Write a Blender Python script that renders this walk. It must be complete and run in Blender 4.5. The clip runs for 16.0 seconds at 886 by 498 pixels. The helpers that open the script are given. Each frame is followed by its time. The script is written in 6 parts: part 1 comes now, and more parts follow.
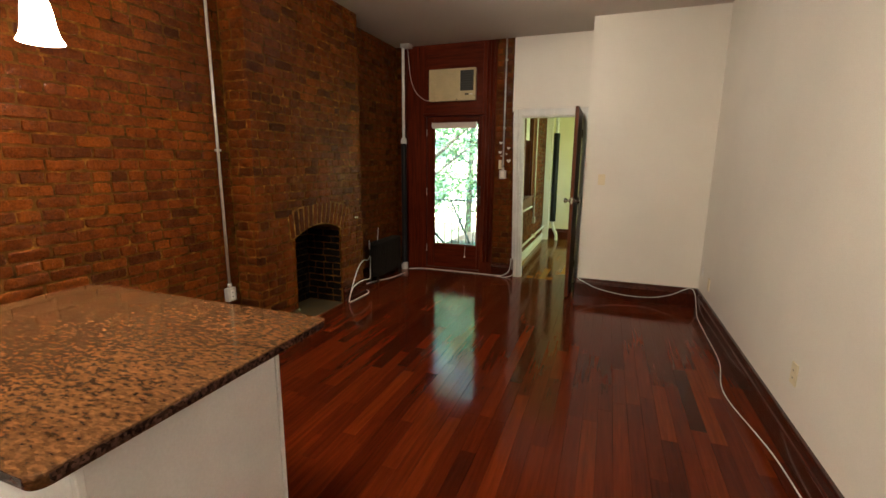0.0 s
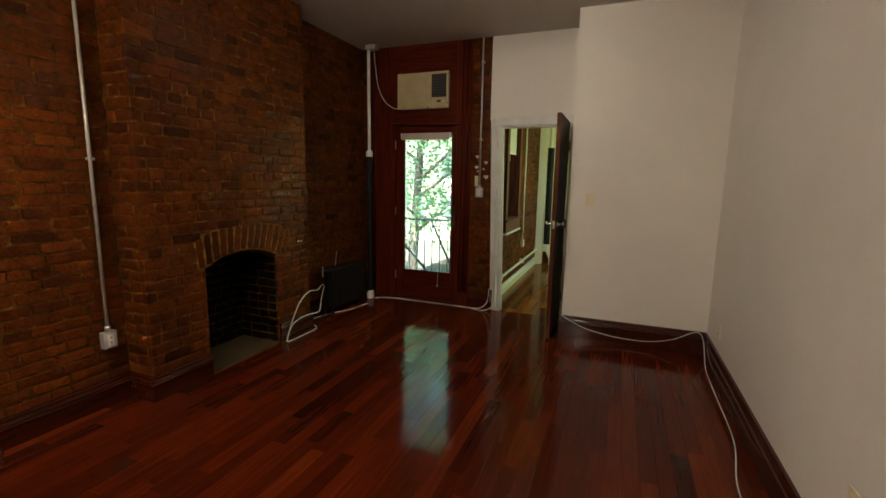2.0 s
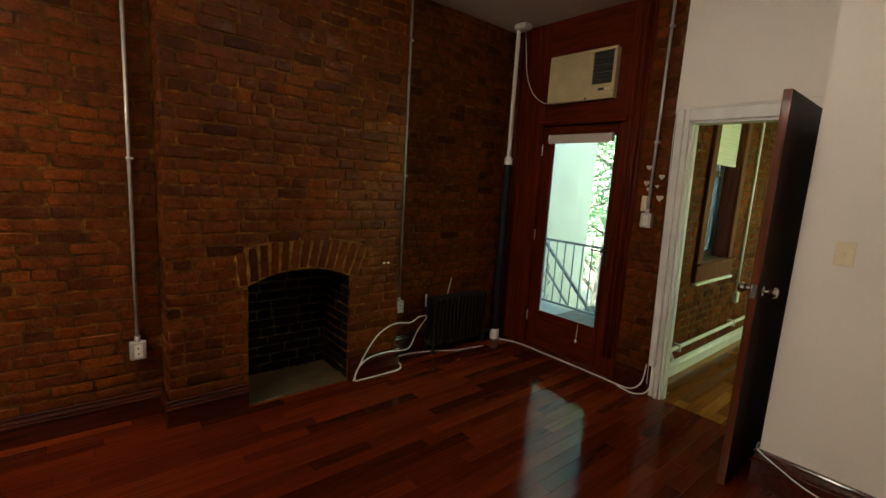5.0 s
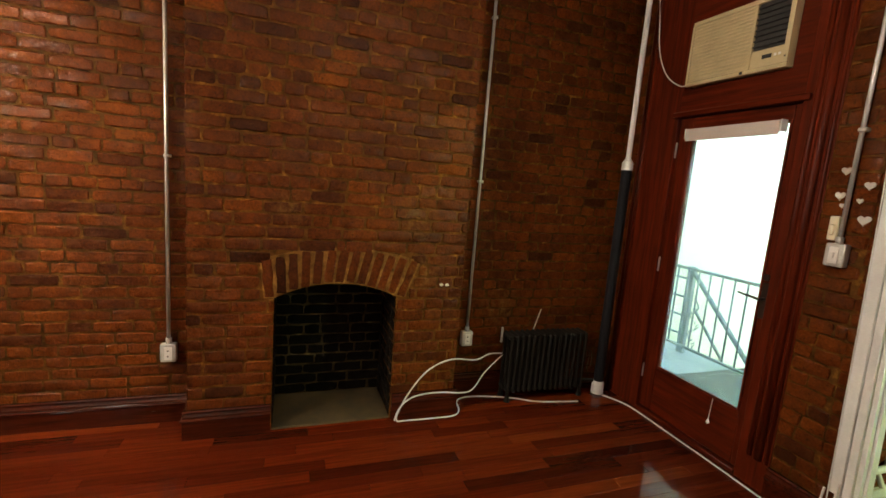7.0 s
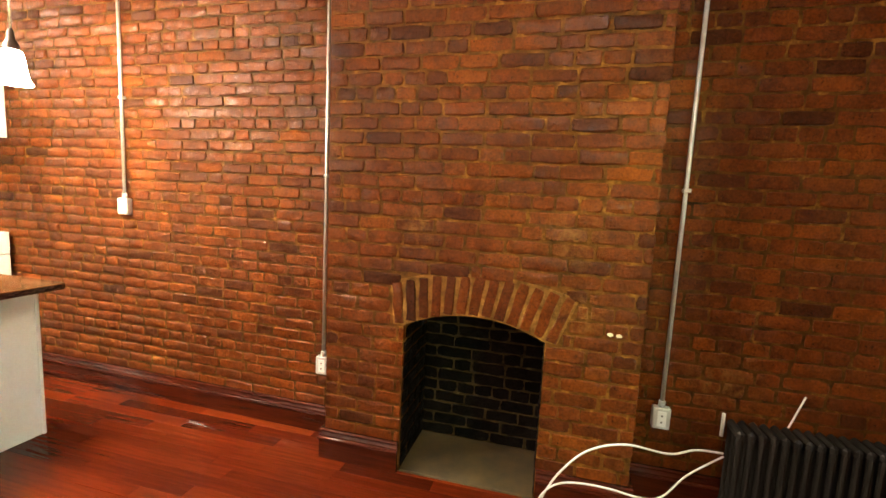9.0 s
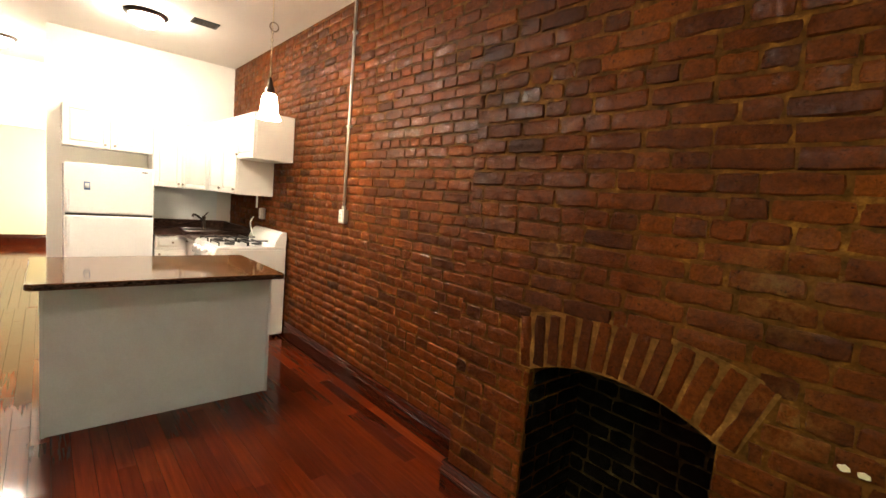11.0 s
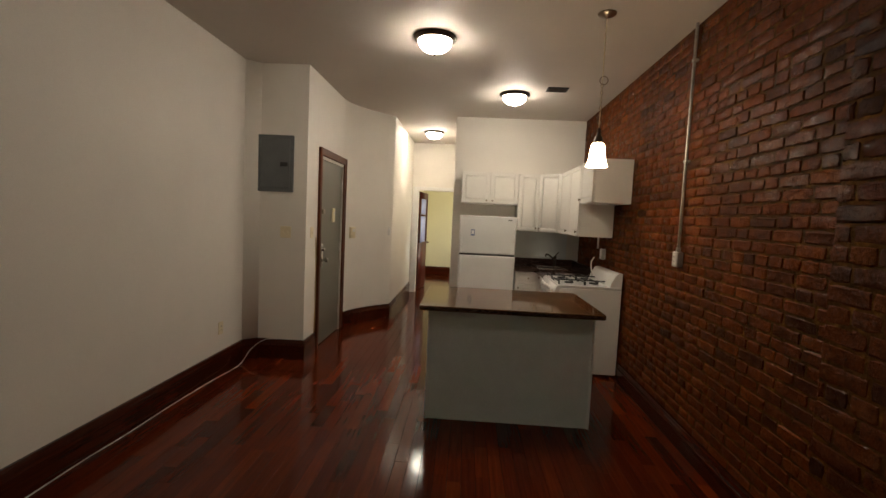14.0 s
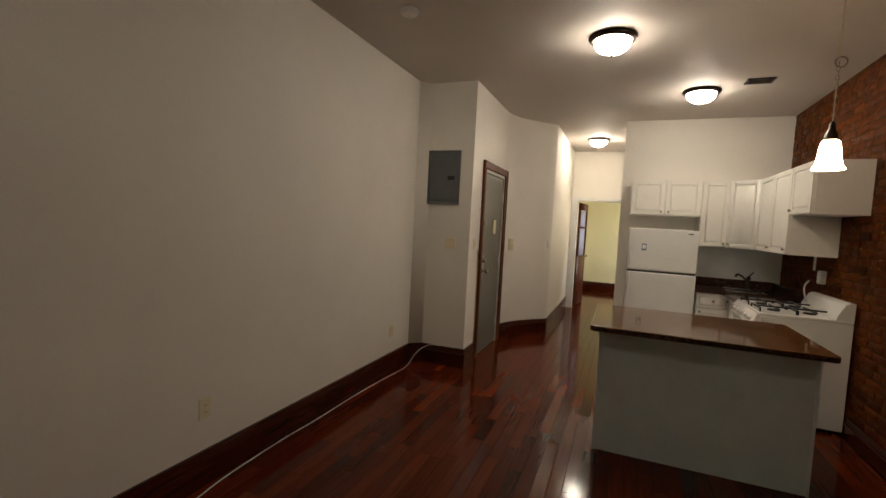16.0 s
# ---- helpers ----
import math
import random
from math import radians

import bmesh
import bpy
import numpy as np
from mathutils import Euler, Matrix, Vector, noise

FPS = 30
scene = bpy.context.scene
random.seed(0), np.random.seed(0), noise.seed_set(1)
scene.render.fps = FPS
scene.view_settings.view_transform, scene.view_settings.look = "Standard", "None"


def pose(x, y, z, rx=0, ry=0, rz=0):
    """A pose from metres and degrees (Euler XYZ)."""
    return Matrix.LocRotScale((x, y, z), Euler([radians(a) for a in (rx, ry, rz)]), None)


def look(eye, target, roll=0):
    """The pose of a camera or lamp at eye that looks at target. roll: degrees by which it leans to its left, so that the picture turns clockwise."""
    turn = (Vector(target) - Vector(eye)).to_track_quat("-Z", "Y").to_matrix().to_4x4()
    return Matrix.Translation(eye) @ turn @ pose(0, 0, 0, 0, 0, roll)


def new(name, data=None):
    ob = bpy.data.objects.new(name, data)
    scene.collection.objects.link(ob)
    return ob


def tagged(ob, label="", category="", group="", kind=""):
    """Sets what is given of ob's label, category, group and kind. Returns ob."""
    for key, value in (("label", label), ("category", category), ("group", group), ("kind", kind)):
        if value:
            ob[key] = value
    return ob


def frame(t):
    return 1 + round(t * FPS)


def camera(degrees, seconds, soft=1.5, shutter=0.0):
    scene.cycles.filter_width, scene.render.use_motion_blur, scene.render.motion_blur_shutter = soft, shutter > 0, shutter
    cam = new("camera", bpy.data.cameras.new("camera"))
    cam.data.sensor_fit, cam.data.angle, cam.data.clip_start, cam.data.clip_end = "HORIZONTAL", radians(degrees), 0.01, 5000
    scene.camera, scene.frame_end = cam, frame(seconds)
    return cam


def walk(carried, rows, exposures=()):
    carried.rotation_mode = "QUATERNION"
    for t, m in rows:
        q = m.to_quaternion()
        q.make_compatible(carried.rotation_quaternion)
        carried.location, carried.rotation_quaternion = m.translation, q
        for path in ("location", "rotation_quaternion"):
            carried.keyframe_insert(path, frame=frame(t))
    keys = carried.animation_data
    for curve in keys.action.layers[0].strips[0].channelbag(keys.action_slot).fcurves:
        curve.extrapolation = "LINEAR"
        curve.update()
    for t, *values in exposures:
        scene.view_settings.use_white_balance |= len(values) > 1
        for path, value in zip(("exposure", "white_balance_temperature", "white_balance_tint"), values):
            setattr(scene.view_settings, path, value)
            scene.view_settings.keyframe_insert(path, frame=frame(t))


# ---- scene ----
cam = camera(89.9, 16.0)
PATH = [
    (0, (0.222, 0.023, 1.477), (-0.457, 1.864, 1.093), 0.5),
    (0.5, (0.211, 0.229, 1.486), (-0.357, 2.115, 1.141), 1.3),
    (1, (0.253, 0.426, 1.477), (-0.367, 2.298, 1.142), -0.1),
    (1.5, (0.352, 0.665, 1.486), (-0.367, 2.506, 1.178), 1.7),
    (2, (0.398, 0.902, 1.466), (-0.326, 2.74, 1.156), 1.0),
    (2.5, (0.429, 1.159, 1.493), (-0.381, 2.963, 1.194), 0.8),
    (3, (0.487, 1.392, 1.5), (-0.494, 3.115, 1.233), 1.9),
    (3.2, (0.478, 1.466, 1.496), (-0.565, 3.151, 1.225), 2.9),
    (5.3, (0.511, 2.503, 1.541), (-1.05, 3.721, 1.259), 3.8),
    (5.5, (0.472, 2.597, 1.539), (-1.118, 3.782, 1.285), 4.3),
    (6, (0.389, 2.81, 1.532), (-1.283, 3.872, 1.26), 3.9),
    (6.5, (0.338, 3.03, 1.52), (-1.471, 3.848, 1.272), 4.2),
    (7, (0.274, 3.241, 1.517), (-1.59, 3.905, 1.226), 4.5),
    (7.5, (0.148, 3.423, 1.495), (-1.795, 3.838, 1.268), 4.2),
    (8, (0.036, 3.58, 1.482), (-1.941, 3.77, 1.251), 2.2),
    (8.5, (-0.07, 3.775, 1.483), (-2.053, 3.603, 1.293), 3.6),
    (9, (-0.231, 3.91, 1.474), (-2.154, 3.414, 1.234), 2.8),
    (9.2, (-0.289, 3.942, 1.457), (-2.186, 3.349, 1.237), 2.9),
    (11.5, (-0.904, 4.325, 1.481), (-1.977, 2.649, 1.282), 4.2),
    (12, (-0.988, 4.38, 1.511), (-1.763, 2.544, 1.34), 3.4),
    (12.5, (-1.073, 4.434, 1.525), (-1.549, 2.499, 1.351), 3.8),
    (13, (-1.105, 4.438, 1.526), (-1.354, 2.461, 1.357), 3.2),
    (13.5, (-1.058, 4.415, 1.53), (-1.092, 2.421, 1.371), 2.5),
    (14, (-1.019, 4.392, 1.524), (-0.922, 2.399, 1.381), 2.7),
    (14.5, (-0.984, 4.38, 1.534), (-0.77, 2.398, 1.379), 2.9),
    (15, (-0.959, 4.373, 1.528), (-0.619, 2.408, 1.37), 3.0),
    (15.5, (-0.926, 4.366, 1.528), (-0.41, 2.44, 1.371), 2.7),
    (16, (-0.873, 4.336, 1.526), (-0.128, 2.484, 1.4), 3.0),
]
EXPOSURES = [(0, 4.35), (0.5, 4.05), (1, 3.85), (1.5, 3.7), (2, 3.65), (3, 3.6), (5.5, 3.9), (6.2, 4.45), (7, 4.9), (8, 5.85), (8.5, 6.25), (9, 6.2), (9.3, 6.15), (10.3, 5.3), (11.5, 4.48), (12, 4.08), (12.5, 3.65), (13, 3.22), (14.5, 2.65), (16, 2.65)]
walk(cam, [(t, look(eye, target, roll)) for t, eye, target, roll in PATH], EXPOSURES)

# ---- world and sun ----
SKY_STRENGTH, SUN_STRENGTH = 0.15, 5.0
SUN_ELEVATION, SUN_AZIMUTH = 56.0, 188.0
world = bpy.data.worlds.new("sky")
scene.world = world
world.use_nodes = True
wn = world.node_tree.nodes
sky = wn.new("ShaderNodeTexSky")
sky.sky_type = "NISHITA"
sky.sun_disc = False
sky.sun_elevation = radians(SUN_ELEVATION)
sky.sun_rotation = radians(SUN_AZIMUTH)
wn["Background"].inputs["Strength"].default_value = SKY_STRENGTH
world.node_tree.links.new(sky.outputs[0], wn["Background"].inputs["Color"])
sun_data = bpy.data.lights.new("sun", "SUN")
sun_data.energy, sun_data.angle, sun_data.color = SUN_STRENGTH, radians(0.6), (1.0, 0.95, 0.86)
sun_dir = Vector((math.sin(radians(SUN_AZIMUTH)) * math.cos(radians(SUN_ELEVATION)), math.cos(radians(SUN_AZIMUTH)) * math.cos(radians(SUN_ELEVATION)), math.sin(radians(SUN_ELEVATION))))
new("sun", sun_data).matrix_world = look(sun_dir * 40, (0, 0, 0))
CEILING_GLOW, PENDANT_GLOW, LIVING_GLOW = 12.3, 6.4, 3.7

back_light = bpy.data.lights.new("back_room_window_light", "AREA")
back_light.shape, back_light.size, back_light.size_y = "RECTANGLE", 0.8, 0.8
back_light.energy, back_light.color = 2.7, (0.76, 1.0, 0.38)
new("back_room_window_light", back_light).matrix_world = look((1.5, 7.4, 1.65), (0.0, 7.4, 1.3))

bedroom_light = bpy.data.lights.new("bedroom_window_light", "AREA")
bedroom_light.shape, bedroom_light.size, bedroom_light.size_y = "RECTANGLE", 1.1, 1.5
bedroom_light.energy, bedroom_light.color = 6.5, (1.0, 0.93, 0.66)
new("bedroom_window_light", bedroom_light).matrix_world = look((-2.62, -6.05, 1.55), (0.0, -6.2, 1.4))

# ---- plan, metres ----
BRICK_X, BREAST_X, BREAST_Y0, BREAST_Y1 = -2.55, -2.325, 2.74, 4.32
BACK_Y, RIGHT_X, CEIL = 5.68, 1.18, 2.955
KITCHEN_Y, HALL_X0, HALL_X1, HALL_END = -2.03, -0.82, 0.07, -4.42


# ---- materials ----
def material(name, rough=0.6, metal=0.0, spec=0.5, coat=0.0, coat_rough=0.1):
    m = bpy.data.materials.new(name)
    m.use_nodes = True
    b = m.node_tree.nodes["Principled BSDF"]
    b.inputs["Roughness"].default_value = rough
    b.inputs["Metallic"].default_value = metal
    b.inputs["Specular IOR Level"].default_value = spec
    b.inputs["Coat Weight"].default_value = coat
    b.inputs["Coat Roughness"].default_value = coat_rough
    return m, b


def link(m, a, b):
    m.node_tree.links.new(a, b)


def node(m, kind, **values):
    n = m.node_tree.nodes.new(kind)
    for key, value in values.items():
        n.inputs[key.replace("_", " ")].default_value = value
    return n


def coords(m, scale=(1, 1, 1)):
    """World place of the surface, stretched."""
    geo = m.node_tree.nodes.new("ShaderNodeNewGeometry")
    mp = m.node_tree.nodes.new("ShaderNodeMapping")
    mp.inputs["Scale"].default_value = scale
    link(m, geo.outputs["Position"], mp.inputs["Vector"])
    return mp.outputs[0]


def ramp(m, fac, stops):
    r = m.node_tree.nodes.new("ShaderNodeValToRGB")
    e = r.color_ramp.elements
    while len(e) < len(stops):
        e.new(0.5)
    for k, (p, c) in zip(e, stops):
        k.position, k.color = p, (*c, 1)
    link(m, fac, r.inputs[0])
    return r.outputs[0]


def noise_tex(m, vec, scale, detail=3.0, rough=0.55):
    n = node(m, "ShaderNodeTexNoise", Scale=scale, Detail=detail, Roughness=rough)
    link(m, vec, n.inputs["Vector"])
    return n.outputs["Fac"]


def mix(m, a, b, fac, blend="MIX"):
    n = m.node_tree.nodes.new("ShaderNodeMix")
    n.data_type, n.blend_type = "RGBA", blend
    for value, socket in ((fac, n.inputs["Factor"]), (a, n.inputs["A"]), (b, n.inputs["B"])):
        sockets = [s for s in n.inputs if s.name == socket.name and s.enabled] or [socket]
        if hasattr(value, "is_linked"):
            link(m, value, sockets[0])
        elif isinstance(value, tuple):
            sockets[0].default_value = (*value, 1)
        else:
            sockets[0].default_value = value
    return [o for o in n.outputs if o.enabled][0]


def bump(m, b, height, strength=0.3, distance=0.01):
    n = node(m, "ShaderNodeBump", Strength=strength, Distance=distance)
    link(m, height, n.inputs["Height"])
    link(m, n.outputs[0], b.inputs["Normal"])


def plain(name, colour, rough=0.5, metal=0.0, vary=0.12, scale=6.0, fine=120.0, relief=0.08, stretch=(1, 1, 1), coat=0.0, spec=0.5):
    """A surface of one colour with faint stains and fine grain."""
    m, b = material(name, rough, metal, spec, coat)
    v = coords(m, stretch)
    big, small = noise_tex(m, v, scale), noise_tex(m, v, fine, 2.0)
    dark = tuple(c * (1 - vary) for c in colour)
    light = tuple(min(1, c * (1 + vary * 0.6)) for c in colour)
    c = ramp(m, big, [(0.3, dark), (0.7, light)])
    link(m, mix(m, c, ramp(m, small, [(0.3, (0.86, 0.86, 0.86)), (0.7, (1, 1, 1))]), 0.5, "MULTIPLY"), b.inputs["Base Color"])
    r = m.node_tree.nodes.new("ShaderNodeMapRange")
    r.inputs["To Min"].default_value, r.inputs["To Max"].default_value = max(0.02, rough * 0.8), min(1, rough * 1.25)
    link(m, big, r.inputs["Value"])
    link(m, r.outputs[0], b.inputs["Roughness"])
    if relief:
        bump(m, b, small, relief, 0.003)
    return m


def random_value(m, joined):
    if joined:
        return m.node_tree.nodes.new("ShaderNodeNewGeometry").outputs["Random Per Island"]
    return m.node_tree.nodes.new("ShaderNodeObjectInfo").outputs["Random"]


def brick_material(name, joined, sooty=False):
    m, b = material(name, 0.7, spec=0.06, coat=0.1, coat_rough=0.14)
    v = coords(m)
    rnd = random_value(m, joined)
    stops = [(0.0, (0.052, 0.0135, 0.0034)), (0.05, (0.078, 0.0185, 0.0036)), (0.16, (0.108, 0.0245, 0.0037)), (0.55, (0.132, 0.0302, 0.0039)), (0.9, (0.154, 0.0372, 0.0045)), (1.0, (0.187, 0.048, 0.0055))]
    if sooty:
        stops = [(0.0, (0.004, 0.0034, 0.003)), (1.0, (0.010, 0.007, 0.0055))]
    base = ramp(m, rnd, stops)
    blotch = ramp(m, noise_tex(m, v, 11.0, 6.0, 0.7), [(0.3, (0.52, 0.46, 0.42)), (0.5, (0.95, 0.94, 0.92)), (0.72, (1.35, 1.42, 1.4))])
    grain = ramp(m, noise_tex(m, v, 85.0, 5.0, 0.75), [(0.3, (0.48, 0.44, 0.42)), (0.62, (1.2, 1.18, 1.1))])
    patch = ramp(m, noise_tex(m, v, 1.6, 3.0, 0.6), [(0.35, (0.62, 0.6, 0.58)), (0.65, (1.15, 1.15, 1.15))])
    c = mix(m, mix(m, mix(m, base, patch, 0.8, "MULTIPLY"), blotch, 0.9, "MULTIPLY"), grain, 0.8, "MULTIPLY")
    # old mortar and lime smeared over the faces
    smear = ramp(m, noise_tex(m, v, 19.0, 8.0, 0.78), [(0.60, (0, 0, 0)), (0.73, (0.75, 0.75, 0.75))])
    c = mix(m, c, (0.15, 0.060, 0.012) if not sooty else (0.03, 0.024, 0.016), smear)
    # patches of old plaster left on the brick
    for place, reach in (((-2.55, 4.72, 0.64), 0.20), ((-2.325, 4.06, 0.95), 0.12), ((-2.325, 3.25, 1.33), 0.12), ((-2.325, 3.98, 1.30), 0.16)):
        far = m.node_tree.nodes.new("ShaderNodeVectorMath")
        far.operation = "DISTANCE"
        far.inputs[1].default_value = place
        link(m, v, far.inputs[0])
        span = m.node_tree.nodes.new("ShaderNodeMapRange")
        span.inputs["From Max"].default_value = reach
        span.inputs["To Min"].default_value, span.inputs["To Max"].default_value = 1.0, 0.0
        link(m, far.outputs["Value"], span.inputs["Value"])
        ragged = ramp(m, noise_tex(m, v, 22.0, 6.0, 0.75), [(0.42, (0, 0, 0)), (0.62, (0.8, 0.8, 0.8))])
        c = mix(m, c, (0.20, 0.105, 0.026) if not sooty else (0.02, 0.015, 0.01), mix(m, ragged, span.outputs[0], 1.0, "MULTIPLY"))
    pits = ramp(m, noise_tex(m, v, 48.0, 6.0, 0.8), [(0.33, (0.12, 0.11, 0.10)), (0.42, (1, 1, 1))])
    c = mix(m, c, pits, 1.0, "MULTIPLY")
    link(m, c, b.inputs["Base Color"])
    rr = ramp(m, noise_tex(m, v, 14.0, 4.0), [(0.3, (0.5, 0.5, 0.5)), (0.7, (0.85, 0.85, 0.85))])
    link(m, rr, b.inputs["Roughness"])
    bump(m, b, noise_tex(m, v, 42.0, 8.0, 0.78), 1.0, 0.010)
    film = node(m, "ShaderNodeBump", Strength=0.7, Distance=0.006)
    link(m, noise_tex(m, v, 46.0, 5.0, 0.7), film.inputs["Height"])
    link(m, film.outputs[0], b.inputs["Coat Normal"])
    # sealer pooled in patches, thicker on some bricks, broken up by the rough face
    mul, fract = m.node_tree.nodes.new("ShaderNodeMath"), m.node_tree.nodes.new("ShaderNodeMath")
    mul.operation, fract.operation = "MULTIPLY", "FRACT"
    mul.inputs[1].default_value = 7.31
    link(m, rnd, mul.inputs[0])
    link(m, mul.outputs[0], fract.inputs[0])
    top = 0.85 if not sooty else 0.01
    sealed = ramp(m, fract.outputs[0], [(0.2, (0.25, 0.25, 0.25)), (0.9, (1.0, 1.0, 1.0))])
    pooled = ramp(m, noise_tex(m, v, 55.0, 5.0, 0.7), [(0.45, (0.0, 0.0, 0.0)), (0.60, (top, top, top))])
    link(m, mix(m, sealed, pooled, 1.0, "MULTIPLY"), b.inputs["Coat Weight"])
    return m


def mortar_material(name, colour):
    m, b = material(name, 0.85, spec=0.06)
    v = coords(m)
    c = ramp(m, noise_tex(m, v, 13.0, 5.0, 0.65), [(0.30, tuple(k * 0.22 for k in colour)), (0.58, colour), (0.70, tuple(k * f for k, f in zip(colour, (2.1, 2.4, 2.2))))])
    link(m, c, b.inputs["Base Color"])
    bump(m, b, noise_tex(m, v, 60.0, 5.0, 0.7), 0.8, 0.008)
    return m


def plank_material(name, joined, light_tint=(1.0, 1.0, 1.0)):
    m, b = material(name, 0.17, spec=0.16)
    rnd = random_value(m, joined)
    base = ramp(m, rnd, [(0.0, (0.040, 0.0062, 0.002)), (0.10, (0.066, 0.0095, 0.0026)), (0.5, (0.092, 0.0132, 0.0032)), (0.9, (0.118, 0.0185, 0.0042)), (1.0, (0.16, 0.029, 0.006))])
    base = mix(m, base, light_tint, 1.0, "MULTIPLY")
    v = coords(m, (34, 1.6, 34))
    add = m.node_tree.nodes.new("ShaderNodeVectorMath")
    comb = m.node_tree.nodes.new("ShaderNodeCombineXYZ")
    mul = m.node_tree.nodes.new("ShaderNodeMath")
    mul.operation = "MULTIPLY"
    mul.inputs[1].default_value = 40.0
    link(m, rnd, mul.inputs[0])
    link(m, mul.outputs[0], comb.inputs["Y"])
    link(m, v, add.inputs[0])
    link(m, comb.outputs[0], add.inputs[1])
    grain = ramp(m, noise_tex(m, add.outputs[0], 1.6, 6.0, 0.65), [(0.3, (0.5, 0.45, 0.42)), (0.65, (1.1, 1.06, 1.0))])
    c = mix(m, base, grain, 0.8, "MULTIPLY")
    link(m, c, b.inputs["Base Color"])
    w = coords(m)
    rr = ramp(m, noise_tex(m, w, 5.0, 4.0), [(0.3, (0.075, 0.075, 0.075)), (0.7, (0.15, 0.15, 0.15))])
    link(m, rr, b.inputs["Roughness"])
    bump(m, b, noise_tex(m, add.outputs[0], 1.2, 4.0), 0.10, 0.002)
    return m


def wood_material(name, colour, along="z", rough=0.4, coat=0.08):
    m, b = material(name, rough, spec=0.1, coat=coat, coat_rough=0.1)
    s = {"x": (1.5, 28, 28), "y": (28, 1.5, 28), "z": (28, 28, 1.5)}[along]
    v = coords(m, s)
    n = noise_tex(m, v, 1.5, 6.0, 0.65)
    c = ramp(m, n, [(0.3, tuple(k * 0.4 for k in colour)), (0.55, colour), (0.75, tuple(min(1, k * 1.5) for k in colour))])
    big = ramp(m, noise_tex(m, coords(m), 2.5, 3.0), [(0.3, (0.7, 0.66, 0.64)), (0.7, (1, 1, 1))])
    link(m, mix(m, c, big, 0.7, "MULTIPLY"), b.inputs["Base Color"])
    bump(m, b, n, 0.12, 0.003)
    return m


def granite_material(name, dark, mid, light, scale=130.0):
    """Crystals in drawn-out flecks, over cloudy patches."""
    m, b = material(name, 0.07, spec=0.22)
    v = coords(m, (0.45, 1.0, 1.0))
    vo = node(m, "ShaderNodeTexVoronoi", Scale=scale)
    link(m, v, vo.inputs["Vector"])
    sep = m.node_tree.nodes.new("ShaderNodeSeparateColor")
    link(m, vo.outputs["Color"], sep.inputs[0])
    c = ramp(m, sep.outputs[0], [(0.0, dark), (0.35, mid), (0.7, light), (1.0, tuple(min(1, k * 1.4) for k in light))])
    fleck = ramp(m, noise_tex(m, v, scale * 0.5, 3.0, 0.6), [(0.36, (0.54, 0.50, 0.48)), (0.48, (0.9, 0.88, 0.86)), (0.62, (1.3, 1.26, 1.2))])
    cloud = ramp(m, noise_tex(m, v, 9.0, 4.0, 0.6), [(0.35, (0.78, 0.75, 0.73)), (0.6, (1, 1, 1))])
    link(m, mix(m, mix(m, c, fleck, 0.9, "MULTIPLY"), cloud, 0.8, "MULTIPLY"), b.inputs["Base Color"])
    return m


def glass_pane_material(name, tint=(0.88, 0.975, 0.95)):
    m = bpy.data.materials.new(name)
    m.use_nodes = True
    n = m.node_tree.nodes
    n.remove(n["Principled BSDF"])
    clear, gloss, mx, fr = n.new("ShaderNodeBsdfTransparent"), n.new("ShaderNodeBsdfGlossy"), n.new("ShaderNodeMixShader"), n.new("ShaderNodeLayerWeight")
    clear.inputs[0].default_value = (*tint, 1)
    gloss.inputs["Roughness"].default_value = 0.02
    shine = ramp(m, fr.outputs["Facing"], [(0.0, (0.035, 0.035, 0.035)), (0.6, (0.06, 0.06, 0.06)), (0.85, (0.18, 0.18, 0.18)), (1.0, (0.7, 0.7, 0.7))])
    link(m, shine, mx.inputs[0])
    # a thin translucent layer paints the bright outdoor glare over the pane as haze
    haze, veil = n.new("ShaderNodeBsdfTranslucent"), n.new("ShaderNodeMixShader")
    haze.inputs[0].default_value = (0.80, 0.92, 0.90, 1)
    link(m, ramp(m, noise_tex(m, coords(m), 3.0, 5.0, 0.6), [(0.3, (0.075, 0.075, 0.075)), (0.7, (0.115, 0.115, 0.115))]), veil.inputs[0])
    link(m, clear.outputs[0], veil.inputs[1])
    link(m, haze.outputs[0], veil.inputs[2])
    link(m, veil.outputs[0], mx.inputs[1])
    link(m, gloss.outputs[0], mx.inputs[2])
    link(m, mx.outputs[0], n["Material Output"].inputs[0])
    return m


def leaf_material(name, face, through_light):
    """A thin leaf: dull face, and sunlight coming through."""
    m, b = material(name, 0.5, spec=0.3)
    v = coords(m)
    link(m, ramp(m, noise_tex(m, v, 1.5), [(0.3, tuple(k * 0.6 for k in face)), (0.7, tuple(k * 1.3 for k in face))]), b.inputs["Base Color"])
    n = m.node_tree.nodes
    thin, mx = n.new("ShaderNodeBsdfTranslucent"), n.new("ShaderNodeMixShader")
    thin.inputs[0].default_value = (*through_light, 1)
    mx.inputs[0].default_value = 0.5
    link(m, b.outputs[0], mx.inputs[1])
    link(m, thin.outputs[0], mx.inputs[2])
    link(m, mx.outputs[0], n["Material Output"].inputs[0])
    return m


def glow_material(name, colour, strength):
    m, b = material(name, 0.3)
    b.inputs["Base Color"].default_value = (0.9, 0.86, 0.8, 1)
    b.inputs["Emission Color"].default_value = (*colour, 1)
    b.inputs["Emission Strength"].default_value = strength
    return m


